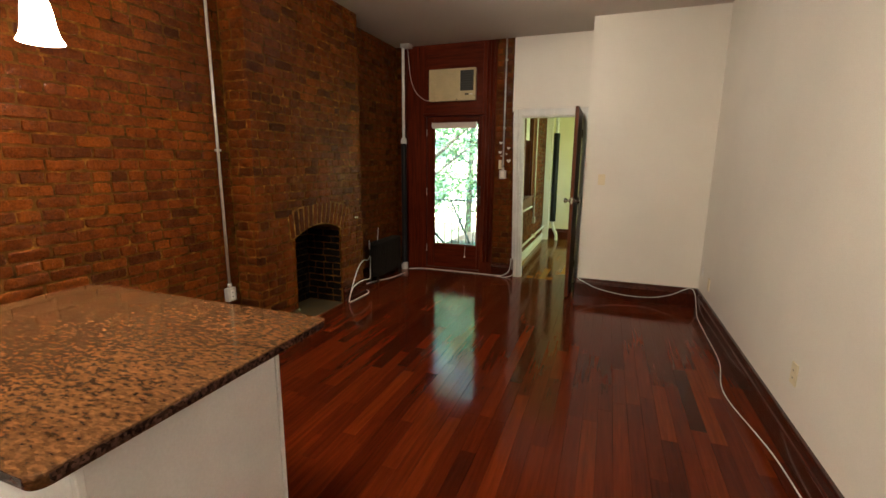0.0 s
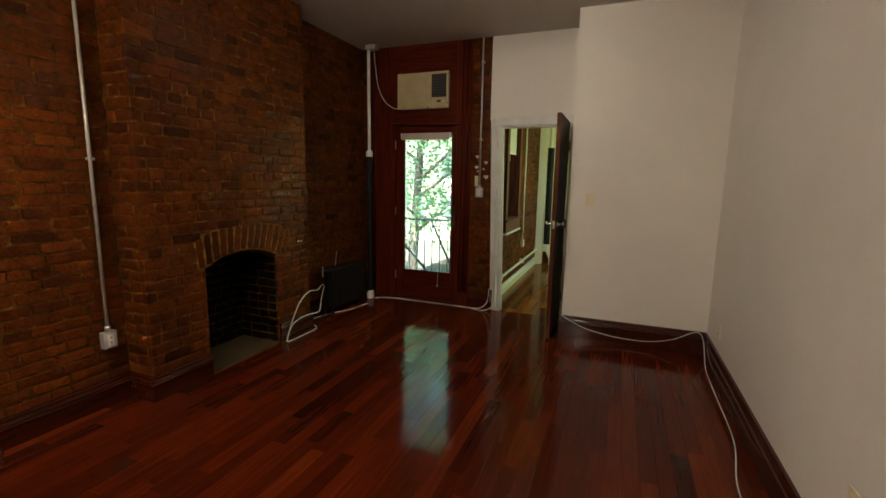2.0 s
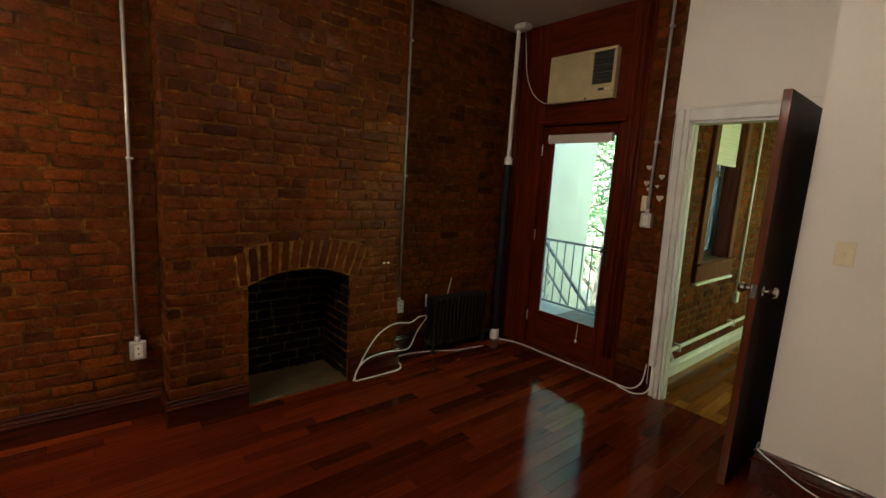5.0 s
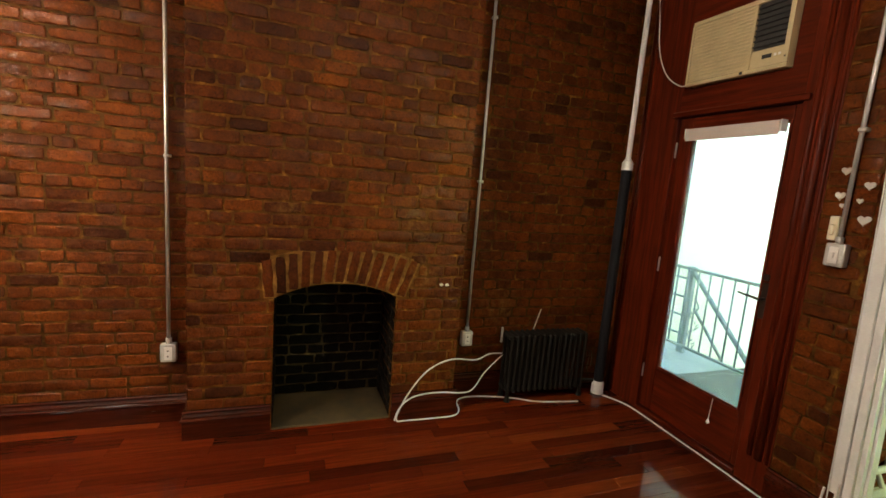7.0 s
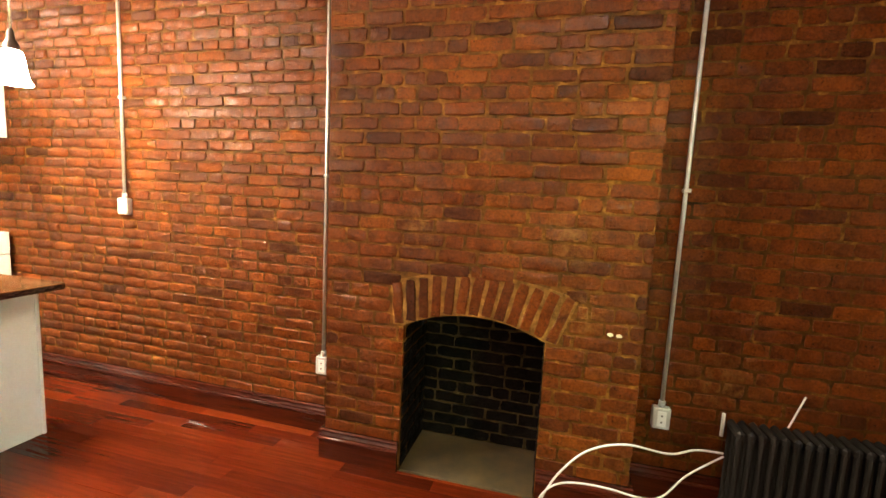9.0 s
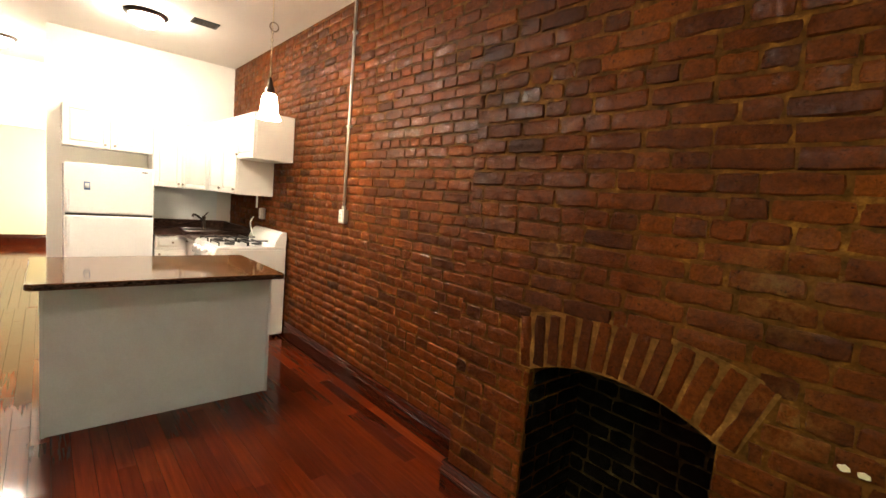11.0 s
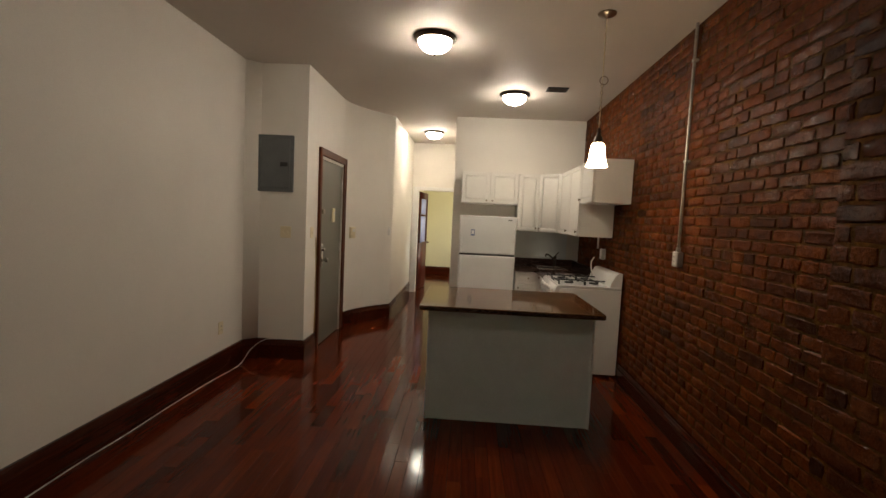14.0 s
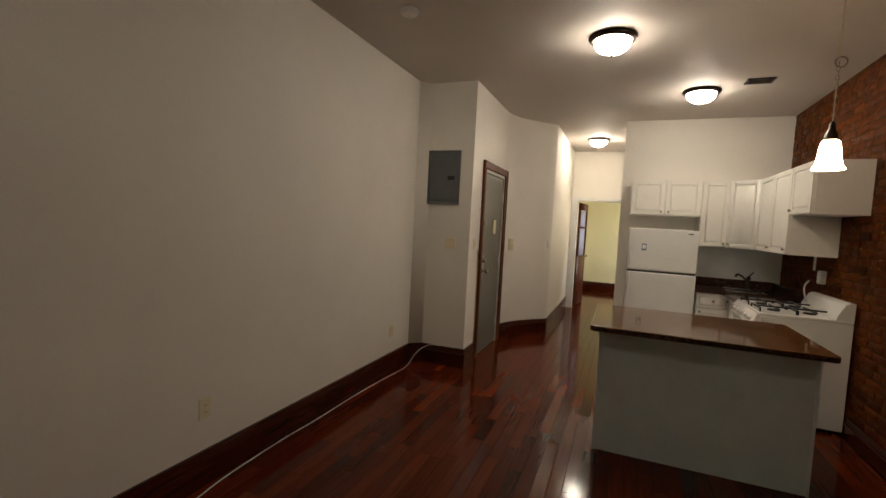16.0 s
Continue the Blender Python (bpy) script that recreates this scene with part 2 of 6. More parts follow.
M = {}
M["wall"] = plain("white_wall_paint", (0.80, 0.76, 0.69), 0.55, vary=0.05, scale=1.3, fine=220, relief=0.10)
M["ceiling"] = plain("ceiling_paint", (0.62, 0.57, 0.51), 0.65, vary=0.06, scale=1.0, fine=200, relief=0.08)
M["yellow_wall"] = plain("cream_wall_paint", (0.74, 0.68, 0.48), 0.55, vary=0.05, scale=1.5)
M["white_trim"] = plain("white_trim_paint", (0.74, 0.73, 0.70), 0.35, vary=0.10, scale=7)
M["brick"] = brick_material("brick_piece", False)
M["brick_joined"] = brick_material("brick_joined", True)
M["soot"] = brick_material("sooty_brick", False, sooty=True)
M["mortar"] = mortar_material("mortar", (0.100, 0.0415, 0.0078))
M["mortar_breast"] = mortar_material("yellowish_mortar", (0.130, 0.052, 0.0095))
M["pointing"] = mortar_material("pale_yellow_pointing", (0.21, 0.10, 0.024))
M["soot_mortar"] = mortar_material("sooty_mortar", (0.07, 0.045, 0.018))
M["mortar_pale"] = mortar_material("pale_mortar", (0.105, 0.07, 0.024))
M["plank"] = plank_material("cherry_plank", False)
M["plank_joined"] = plank_material("cherry_plank_joined", True)
# same cherry boards; the back room's golden light and reflection are put into the colour
M["plank_back"] = plank_material("cherry_plank_lit_golden", True, (1.9, 4.6, 4.0))
M["subfloor"] = plain("subfloor", (0.02, 0.008, 0.005), 0.6)
M["cherry"] = wood_material("cherry_wood_upright", (0.098, 0.0125, 0.0032), "z")
M["cherry_x"] = wood_material("cherry_wood_across", (0.098, 0.0125, 0.0032), "x")
M["door_dark"] = wood_material("dark_door_stain", (0.026, 0.007, 0.004), "z")
M["base_y"] = wood_material("stained_baseboard", (0.062, 0.0105, 0.0036), "y", 0.26, 0.45)
M["casing"] = wood_material("door_casing_wood", (0.13, 0.036, 0.014), "z")
M["granite"] = granite_material("brown_granite", (0.066, 0.029, 0.0115), (0.088, 0.040, 0.016), (0.108, 0.051, 0.0215), 150.0)
M["dark_granite"] = granite_material("dark_granite", (0.012, 0.008, 0.007), (0.035, 0.02, 0.016), (0.08, 0.045, 0.035))
M["white_board"] = plain("painted_island_panel", (0.76, 0.79, 0.79), 0.42, vary=0.07, scale=4)
M["cabinet"] = plain("white_cabinet_lacquer", (0.78, 0.75, 0.69), 0.32, vary=0.04, scale=5, relief=0.03)
M["appliance"] = plain("white_enamel", (0.78, 0.77, 0.74), 0.24, vary=0.03, scale=4, relief=0.02, coat=0.4)
M["steel_door"] = plain("painted_steel_door", (0.17, 0.165, 0.135), 0.4, vary=0.10, scale=3)
M["steel_jamb"] = plain("pale_painted_steel_jamb", (0.46, 0.45, 0.40), 0.4, vary=0.12, scale=5)
M["tan_cable"] = plain("tan_cable_jacket", (0.36, 0.25, 0.11), 0.5, vary=0.15, relief=0)
M["panel_grey"] = plain("grey_steel_box", (0.14, 0.15, 0.155), 0.42, metal=0.2, vary=0.10)
M["galvanised"] = plain("galvanised_steel", (0.58, 0.58, 0.55), 0.34, metal=0.45, vary=0.15, scale=20)
M["white_pipe"] = plain("white_painted_pipe", (0.72, 0.71, 0.68), 0.4, vary=0.1)
M["chrome"] = plain("brushed_chrome", (0.66, 0.65, 0.63), 0.18, metal=1.0, vary=0.05, relief=0)
M["bronze"] = plain("dark_bronze", (0.07, 0.05, 0.038), 0.35, metal=0.8, vary=0.2)
M["nickel"] = plain("antique_nickel", (0.33, 0.28, 0.22), 0.3, metal=1.0, vary=0.15)
M["black_iron"] = plain("black_iron", (0.018, 0.018, 0.019), 0.5, metal=0.3, vary=0.2)
M["radiator"] = plain("dark_painted_cast_iron", (0.012, 0.010, 0.007), 0.6, spec=0.2, vary=0.25, scale=15)
M["ivory"] = plain("ivory_plastic", (0.77, 0.68, 0.47), 0.38, vary=0.04, relief=0.02)
M["white_plastic"] = plain("white_plastic", (0.78, 0.77, 0.74), 0.35, vary=0.04, relief=0.02)
M["ac_beige"] = plain("beige_plastic", (0.56, 0.46, 0.26), 0.45, vary=0.10, scale=9)
M["ac_dark"] = plain("dark_plastic_grille", (0.03, 0.028, 0.026), 0.5)
M["cable"] = plain("white_cable_jacket", (0.72, 0.70, 0.66), 0.45, vary=0.1, relief=0)
M["slot"] = plain("dark_slot", (0.02, 0.018, 0.016), 0.6)
M["hearth"] = plain("hearth_slab", (0.072, 0.047, 0.015), 0.7, vary=0.45, scale=8, fine=60, relief=0.3)
M["blind"] = plain("blind_fabric", (0.55, 0.47, 0.42), 0.7, vary=0.06)
M["terrace"] = plain("terrace_concrete", (0.27, 0.28, 0.27), 0.8, vary=0.2, scale=3, fine=40, relief=0.4)
M["rail"] = plain("green_grey_painted_iron", (0.13, 0.16, 0.15), 0.5, vary=0.25, scale=18)
M["stucco"] = plain("pale_painted_brick", (0.60, 0.57, 0.37), 0.8, vary=0.10, scale=2, fine=30, relief=0.4)
M["facade"] = plain("far_facade", (0.5, 0.42, 0.36), 0.8, vary=0.15, scale=1)
M["ground"] = plain("yard_ground", (0.12, 0.11, 0.07), 0.9, vary=0.4, scale=2, fine=20, relief=0.5)
M["bark"] = plain("bark", (0.12, 0.09, 0.065), 0.85, vary=0.4, scale=14, fine=60, relief=0.8)
M["leaf"] = leaf_material("leaf", (0.085, 0.135, 0.06), (0.22, 0.42, 0.20))
M["glass"] = glass_pane_material("window_glass")
M["lamp_glass"] = glow_material("lit_ceiling_lamp_glass", (1.0, 0.88, 0.72), CEILING_GLOW)
M["lamp_glass_living"] = glow_material("lit_living_lamp_glass", (1.0, 0.88, 0.72), LIVING_GLOW)
M["pendant_glass"] = glow_material("lit_pendant_glass", (1.0, 0.76, 0.48), PENDANT_GLOW)
# bluish daylight on the frosted panes is put into their base colour
M["frosted"] = plain("frosted_glass_daylight_tint", (0.52, 0.56, 0.92), 0.3, vary=0.1, relief=0)
M["magnet"] = plain("blue_magnet", (0.10, 0.16, 0.30), 0.4)
M["chalk"] = plain("white_chalk_paint", (0.62, 0.58, 0.52), 0.8, vary=0.2)
M["pipe_dark"] = plain("dark_blue_black_paint", (0.010, 0.010, 0.012), 0.6, spec=0.2, vary=0.2)


# ---- mesh helpers ----
def box(bm, x0, x1, y0, y1, z0, z1, bevel=0.0, segs=1):
    m = Matrix.LocRotScale(((x0 + x1) / 2, (y0 + y1) / 2, (z0 + z1) / 2), None, (abs(x1 - x0), abs(y1 - y0), abs(z1 - z0)))
    made = bmesh.ops.create_cube(bm, size=1, matrix=m)
    if bevel:
        edges = {e for v in made["verts"] for e in v.link_edges}
        bmesh.ops.bevel(bm, geom=list(edges), offset=bevel, segments=segs, affect="EDGES", profile=0.5)
    return bm


def rod(bm, a, b, r, r2=None, segs=12):
    """A round bar from a to b."""
    a, b = Vector(a), Vector(b)
    d = b - a
    m = Matrix.Translation((a + b) / 2) @ d.to_track_quat("Z", "Y").to_matrix().to_4x4()
    bmesh.ops.create_cone(bm, cap_ends=True, segments=segs, radius1=r, radius2=r if r2 is None else r2, depth=d.length, matrix=m)
    return bm


def turned(bm, profile, centre, segs=24, axis="z"):
    """A shape turned about an axis through centre; profile of (radius, height)."""
    rings = []
    rot = {"z": Matrix(), "x": Matrix.Rotation(radians(90), 4, "Y"), "y": Matrix.Rotation(radians(-90), 4, "X")}[axis]
    for r, h in profile:
        ring = []
        for k in range(segs):
            a = 2 * math.pi * k / segs
            p = rot @ Vector((max(r, 1e-4) * math.cos(a), max(r, 1e-4) * math.sin(a), h))
            ring.append(bm.verts.new(p + Vector(centre)))
        rings.append(ring)
    for lo, hi in zip(rings, rings[1:]):
        for k in range(segs):
            bm.faces.new((lo[k], lo[(k + 1) % segs], hi[(k + 1) % segs], hi[k]))
    bm.faces.new(rings[0][::-1])
    bm.faces.new(rings[-1])
    bmesh.ops.recalc_face_normals(bm, faces=bm.faces)
    return bm


def prism(bm, outline, z0, z1):
    """An upright prism over a flat outline."""
    lo = [bm.verts.new((x, y, z0)) for x, y in outline]
    hi = [bm.verts.new((x, y, z1)) for x, y in outline]
    n = len(outline)
    for k in range(n):
        bm.faces.new((lo[k], lo[(k + 1) % n], hi[(k + 1) % n], hi[k]))
    bm.faces.new(lo[::-1])
    bm.faces.new(hi)
    bmesh.ops.recalc_face_normals(bm, faces=bm.faces)
    return bm


def swept(bm, section, path):
    """A moulding: a section of (out, up) carried along a path on the floor; out points to the path's left."""
    pts = [Vector((x, y, 0)) for x, y in path]
    rings = []
    for k, p in enumerate(pts):
        before = (p - pts[k - 1]).normalized() if k else None
        after = (pts[k + 1] - p).normalized() if k < len(pts) - 1 else None
        a, b = before or after, after or before
        na, nb = Vector((-a.y, a.x, 0)), Vector((-b.y, b.x, 0))
        n = (na + nb).normalized()
        n /= max(0.3, n.dot(na))
        rings.append([bm.verts.new(p + n * o + Vector((0, 0, u))) for o, u in section])
    for lo, hi in zip(rings, rings[1:]):
        for k in range(len(section)):
            q = (k + 1) % len(section)
            bm.faces.new((lo[k], lo[q], hi[q], hi[k]))
    bm.faces.new(rings[0])
    bm.faces.new(rings[-1][::-1])
    bmesh.ops.recalc_face_normals(bm, faces=bm.faces)
    return bm


def smooth(bm, angle=28):
    for f in bm.faces:
        f.normal_update()
        f.smooth = max(abs(f.normal.x), abs(f.normal.y), abs(f.normal.z)) < 0.9995
    for e in bm.edges:
        e.smooth = len(e.link_faces) == 2 and e.calc_face_angle(3) < radians(angle)


def to_mesh(name, bm, mat):
    smooth(bm)
    me = bpy.data.meshes.new(name)
    bm.to_mesh(me)
    bm.free()
    me.materials.append(mat)
    return me


def structure(name, bm, mat, label, category="wall"):
    return tagged(new(name, to_mesh(name, bm, mat)), label, category, kind="structure")


def thing(name, base, label, category, group=""):
    ob = new(name)
    ob.empty_display_size = 0.1
    ob.matrix_basis = Matrix.Translation(base)
    return tagged(ob, label, category, group)


def hang(ob, parent):
    """Makes ob, built in world places, a part of parent."""
    ob.parent = parent
    if parent.type == "EMPTY":
        ob.matrix_parent_inverse = Matrix.Translation(-parent.matrix_basis.translation)
    return ob


def part(name, bm, mat, parent, label=""):
    ob = hang(new(name, to_mesh(name, bm, mat)), parent)
    return tagged(ob, label) if label else ob


def tube(name, points, r, mat, parent=None, label="", category="", group=""):
    """A cable or bent pipe through points, as one mesh."""
    pts = [Vector(p) for p in points]
    fine = []
    for k in range(len(pts) - 1):
        p0, p1, p2, p3 = pts[max(0, k - 1)], pts[k], pts[k + 1], pts[min(len(pts) - 1, k + 2)]
        for s in range(6):
            t = s / 6
            fine.append(0.5 * ((2 * p1) + (p2 - p0) * t + (2 * p0 - 5 * p1 + 4 * p2 - p3) * t * t + (3 * p1 - p0 - 3 * p2 + p3) * t ** 3))
    fine.append(pts[-1])
    bm = bmesh.new()
    rings = []
    for k, p in enumerate(fine):
        d = (fine[min(k + 1, len(fine) - 1)] - fine[max(k - 1, 0)]).normalized()
        side = d.cross(Vector((0.13, 0.21, 1)).normalized()).normalized()
        up = side.cross(d)
        rings.append([bm.verts.new(p + r * (math.cos(a) * side + math.sin(a) * up)) for a in (math.pi / 4 * i for i in range(8))])
    for lo, hi in zip(rings, rings[1:]):
        for k in range(8):
            bm.faces.new((lo[k], lo[(k + 1) % 8], hi[(k + 1) % 8], hi[k]))
    bm.faces.new(rings[0][::-1])
    bm.faces.new(rings[-1])
    bmesh.ops.recalc_face_normals(bm, faces=bm.faces)
    me = to_mesh(name, bm, mat)
    ob = new(name, me)
    return hang(ob, parent) if parent else tagged(ob, label, category, group)


B = bmesh.new

# ---- setting: shells ----
bm = B()
box(bm, -2.6, 1.6, -7.7, 9.3, -0.12, -0.02)
floor = structure("floor", bm, M["subfloor"], "glossy red-brown cherry plank floor", "floor")

bm = B()
box(bm, -3.0, 2.2, -7.9, 5.95, CEIL, CEIL + 0.25)
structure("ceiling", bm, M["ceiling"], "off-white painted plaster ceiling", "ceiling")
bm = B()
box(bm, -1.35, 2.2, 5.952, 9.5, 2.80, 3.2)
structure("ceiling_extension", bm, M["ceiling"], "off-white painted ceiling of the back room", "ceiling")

# brick party wall: backing of mortar, brick pieces come last in the file
bm = B()
box(bm, BRICK_X - 0.30, BRICK_X - 0.0052, KITCHEN_Y - 0.3, BREAST_Y0, -0.1, CEIL)
wall_west_1 = structure("wall_west_1", bm, M["mortar"], "sealed red brick wall with brown mortar, kitchen side")
# this stretch runs slightly out of square towards the kitchen
wall_west_1.matrix_basis = Matrix.Translation((BRICK_X, BREAST_Y0, 0)) @ pose(0, 0, 0, 0, 0, -1.03) @ Matrix.Translation((-BRICK_X, -BREAST_Y0, 0))
bm = B()
box(bm, BRICK_X - 0.30, BRICK_X - 0.0052, BREAST_Y1, 5.95, -0.1, CEIL)
wall_west_2 = structure("wall_west_2", bm, M["mortar"], "sealed red brick wall with brown mortar beside the radiator")

FP_Y0, FP_Y1, FP_SPRING, FP_APEX = 3.18, 3.89, 0.80, 0.885


def arch_z(y, lift=0.0):
    k = (y - (FP_Y0 + FP_Y1) / 2) / ((FP_Y1 - FP_Y0) / 2)
    return FP_SPRING + (FP_APEX - FP_SPRING) * (1 - k * k) + lift


bm = B()
bx = BREAST_X - 0.0052
outline = [(BREAST_Y0 + 0.005, -0.1), (FP_Y0, -0.1)] + [(FP_Y0 + (FP_Y1 - FP_Y0) * k / 16, arch_z(FP_Y0 + (FP_Y1 - FP_Y0) * k / 16, 0.004)) for k in range(17)] + [(FP_Y1, -0.1), (BREAST_Y1 - 0.005, -0.1), (BREAST_Y1 - 0.005, CEIL), (BREAST_Y0 + 0.005, CEIL)]
prism(bm, outline, bx - 0.55, bx)
bm.transform(Matrix(((0, 0, 1, 0), (1, 0, 0, 0), (0, 1, 0, 0), (0, 0, 0, 1))))
chimney = structure("chimney_breast", bm, M["mortar_breast"], "projecting red brick chimney breast with arched fireplace opening")
bm = B()
box(bm, bx - 0.62, bx - 0.42, FP_Y0 - 0.1, FP_Y1 + 0.1, -0.1, 1.2)
firebox = structure("firebox", bm, M["soot_mortar"], "soot-blackened brick firebox of the fireplace", "fireplace")
bm = B()
box(bm, bx - 0.42, BREAST_X - 0.004, FP_Y0 + 0.002, FP_Y1 - 0.002, -0.02, 0.012, 0.004)
structure("hearth", bm, M["hearth"], "worn greenish-grey stone hearth slab", "hearth")

# right wall, closet bump, niche, entrance wall, curved wall, hall
bm = B()
box(bm, RIGHT_X, 1.6, 0.1, 5.16, -0.1, CEIL)
structure("wall_east", bm, M["wall"], "smooth off-white painted plaster wall")
bm = B()
box(bm, -0.04, 1.6, 5.16, BACK_Y + 0.2, -0.1, CEIL)
structure("wall_closet", bm, M["wall"], "off-white painted wall projecting beside the open door")
bm = B()
prism(bm, [(RIGHT_X, 0.1), (1.6, 0.1), (1.6, -0.3), (0.585, -0.30), (0.585, 0.0), (1.06, 0.0)], -0.1, CEIL)
structure("wall_niche", bm, M["wall"], "off-white painted return wall with the fuse panel")
ED_Y0, ED_Y1, ED_TOP = -0.42, -1.28, 2.13
bm = B()
box(bm, 0.585, 0.9, ED_Y0, -0.301, -0.1, CEIL)
box(bm, 0.585, 0.9, ED_Y1, ED_Y0, ED_TOP, CEIL)
box(bm, 0.70, 0.9, ED_Y1, ED_Y0, -0.1, ED_TOP)
structure("wall_entrance", bm, M["wall"], "off-white painted wall holding the entrance door")
curve = []
for k in range(13):
    t = k / 12
    a, b_, c_ = Vector((0.585, ED_Y1)), Vector((0.56, -1.66)), Vector((0.085, -2.105))
    p = (1 - t) ** 2 * a + 2 * t * (1 - t) * b_ + t * t * c_
    curve.append((p.x, p.y))
bm = B()
prism(bm, [(0.9, ED_Y1)] + curve + [(HALL_X1, -2.15), (HALL_X1, HALL_END), (0.9, HALL_END)], -0.1, CEIL)
structure("wall_curved", bm, M["wall"], "curved off-white painted wall leading into the hall")
bm = B()
box(bm, -2.85, HALL_X0, KITCHEN_Y - 0.15, KITCHEN_Y, -0.1, CEIL)
box(bm, HALL_X0 - 0.15, HALL_X0, HALL_END - 0.12, KITCHEN_Y - 0.15, -0.1, CEIL)
structure("wall_kitchen", bm, M["wall"], "off-white painted kitchen end wall")
HD_X0, HD_X1, HD_TOP = -0.80, -0.06, 2.03
bm = B()
box(bm, HD_X1, HALL_X1, HALL_END - 0.12, HALL_END, -0.1, CEIL)
box(bm, HALL_X0, HD_X1, HALL_END - 0.12, HALL_END, HD_TOP, CEIL)
structure("wall_hall_end", bm, M["wall"], "off-white painted wall over the bedroom doorway")
# bedroom beyond the hall
bm = B()
box(bm, -2.9, 1.4, -7.7, -7.4, -0.1, CEIL)
box(bm, 0.12, 0.3, -7.4, HALL_END - 0.12, -0.1, CEIL)
for y0, y1, z0, z1 in ((-7.4, -6.6, -0.1, CEIL), (-5.5, HALL_END - 0.12, -0.1, CEIL), (-6.6, -5.5, -0.1, 0.8), (-6.6, -5.5, 2.3, CEIL)):
    box(bm, -2.9, -2.6, y0, y1, z0, z1)
box(bm, -2.6, HALL_X0 - 0.15, HALL_END - 0.12, HALL_END - 0.02, -0.1, CEIL)
structure("wall_bedroom", bm, M["yellow_wall"], "cream painted bedroom walls")

# back wall with terrace door and doorway
bm = B()
box(bm, -2.85, -2.44, BACK_Y + 0.008, BACK_Y + 0.2, -0.1, CEIL)
box(bm, -1.17, -0.96, BACK_Y + 0.008, BACK_Y + 0.2, -0.1, CEIL)
box(bm, -0.9595, -0.88, BACK_Y + 0.008, BACK_Y + 0.1, -0.1, 2.1)
wall_north_1 = structure("wall_north_1", bm, M["mortar"], "red brick strips either side of the terrace door")
DW_X0, DW_X1, DW_TOP = -0.85, -0.10, 2.04
bm = B()
box(bm, -0.96, DW_X0, BACK_Y, BACK_Y + 0.1, 2.1, CEIL)
box(bm, -0.8795, DW_X0, BACK_Y, BACK_Y + 0.1, -0.1, 2.1)
box(bm, DW_X1, -0.04, BACK_Y, BACK_Y + 0.1, -0.1, CEIL)
box(bm, DW_X0, DW_X1, BACK_Y, BACK_Y + 0.1, DW_TOP, CEIL)
structure("wall_north_2", bm, M["wall"], "off-white painted wall round the back doorway")

# back room (extension)
EXT_X, EXT_END = -0.95, 9.0
W_Y0, W_Y1, W_Z0, W_Z1 = 6.47, 7.12, 0.97, 2.45
bm = B()
for y0, y1, z0, z1 in ((5.79, W_Y0, -0.1, 2.8), (W_Y1, EXT_END, -0.1, 2.8), (W_Y0, W_Y1, -0.1, W_Z0), (W_Y0, W_Y1, W_Z1, 2.8)):
    box(bm, EXT_X - 0.2, EXT_X - 0.005, y0, y1, z0, z1)
wall_ext = structure("wall_extension", bm, M["mortar_pale"], "red brick wall of the back room with a window")
bm = B()
box(bm, -1.25, 1.6, EXT_END, EXT_END + 0.2, -0.1, 2.8)
for y0, y1, z0, z1 in ((5.88, 7.0, -0.1, 2.8), (7.8, EXT_END, -0.1, 2.8), (7.0, 7.8, -0.1, 1.25), (7.0, 7.8, 2.05, 2.8)):
    box(bm, 1.4, 1.6, y0, y1, z0, z1)
structure("wall_back_room", bm, M["yellow_wall"], "cream painted end wall of the back room")


# ---- fixtures of the setting ----
def section(h, t=0.02):
    """A stained baseboard with a stepped, moulded cap."""
    return [(0.0, 0.0), (t, 0.0), (t, h * 0.62), (t * 1.35, h * 0.64), (t * 1.45, h * 0.68), (t * 1.35, h * 0.72), (t * 0.95, h * 0.735), (t * 0.9, h * 0.79), (t * 0.55, h * 0.85), (t * 0.5, h * 0.90), (t * 0.95, h * 0.915), (t * 1.0, h * 0.95), (t * 0.8, h), (0.0, h)]


def baseboard(path, h=0.2, mat="base_y", label="dark cherry-stained moulded baseboard"):
    bm = swept(B(), section(h), path)
    return structure("baseboard", bm, M[mat], label, "baseboard")


baseboard([(0.585, -0.33), (0.585, 0.0), (1.06, 0.0), (RIGHT_X, 0.1), (RIGHT_X, 5.16), (-0.04, 5.16), (-0.04, 5.66)])
baseboard([(HALL_X1, HALL_END), (HALL_X1, -2.15)] + curve[::-1][:-2] + [(0.5846, -1.37)])
baseboard([(BREAST_X, FP_Y0 - 0.005), (BREAST_X, BREAST_Y0), (BRICK_X, BREAST_Y0), (BRICK_X - 0.049, 0.02)], 0.17)
baseboard([(BRICK_X, 4.82), (BRICK_X, BREAST_Y1), (BREAST_X, BREAST_Y1), (BREAST_X, FP_Y1 + 0.005)], 0.17)
baseboard([(-0.885, BACK_Y), (-1.17, BACK_Y)], 0.17)
baseboard([(-2.6, -7.4), (0.12, -7.4), (0.12, HALL_END - 0.14)], 0.2)
baseboard([(EXT_X, EXT_END), (EXT_X, 5.8)], 0.13, "white_trim", "cream painted baseboard under the brick")
baseboard([(1.4, EXT_END), (EXT_X + 0.02, EXT_END)], 0.2)


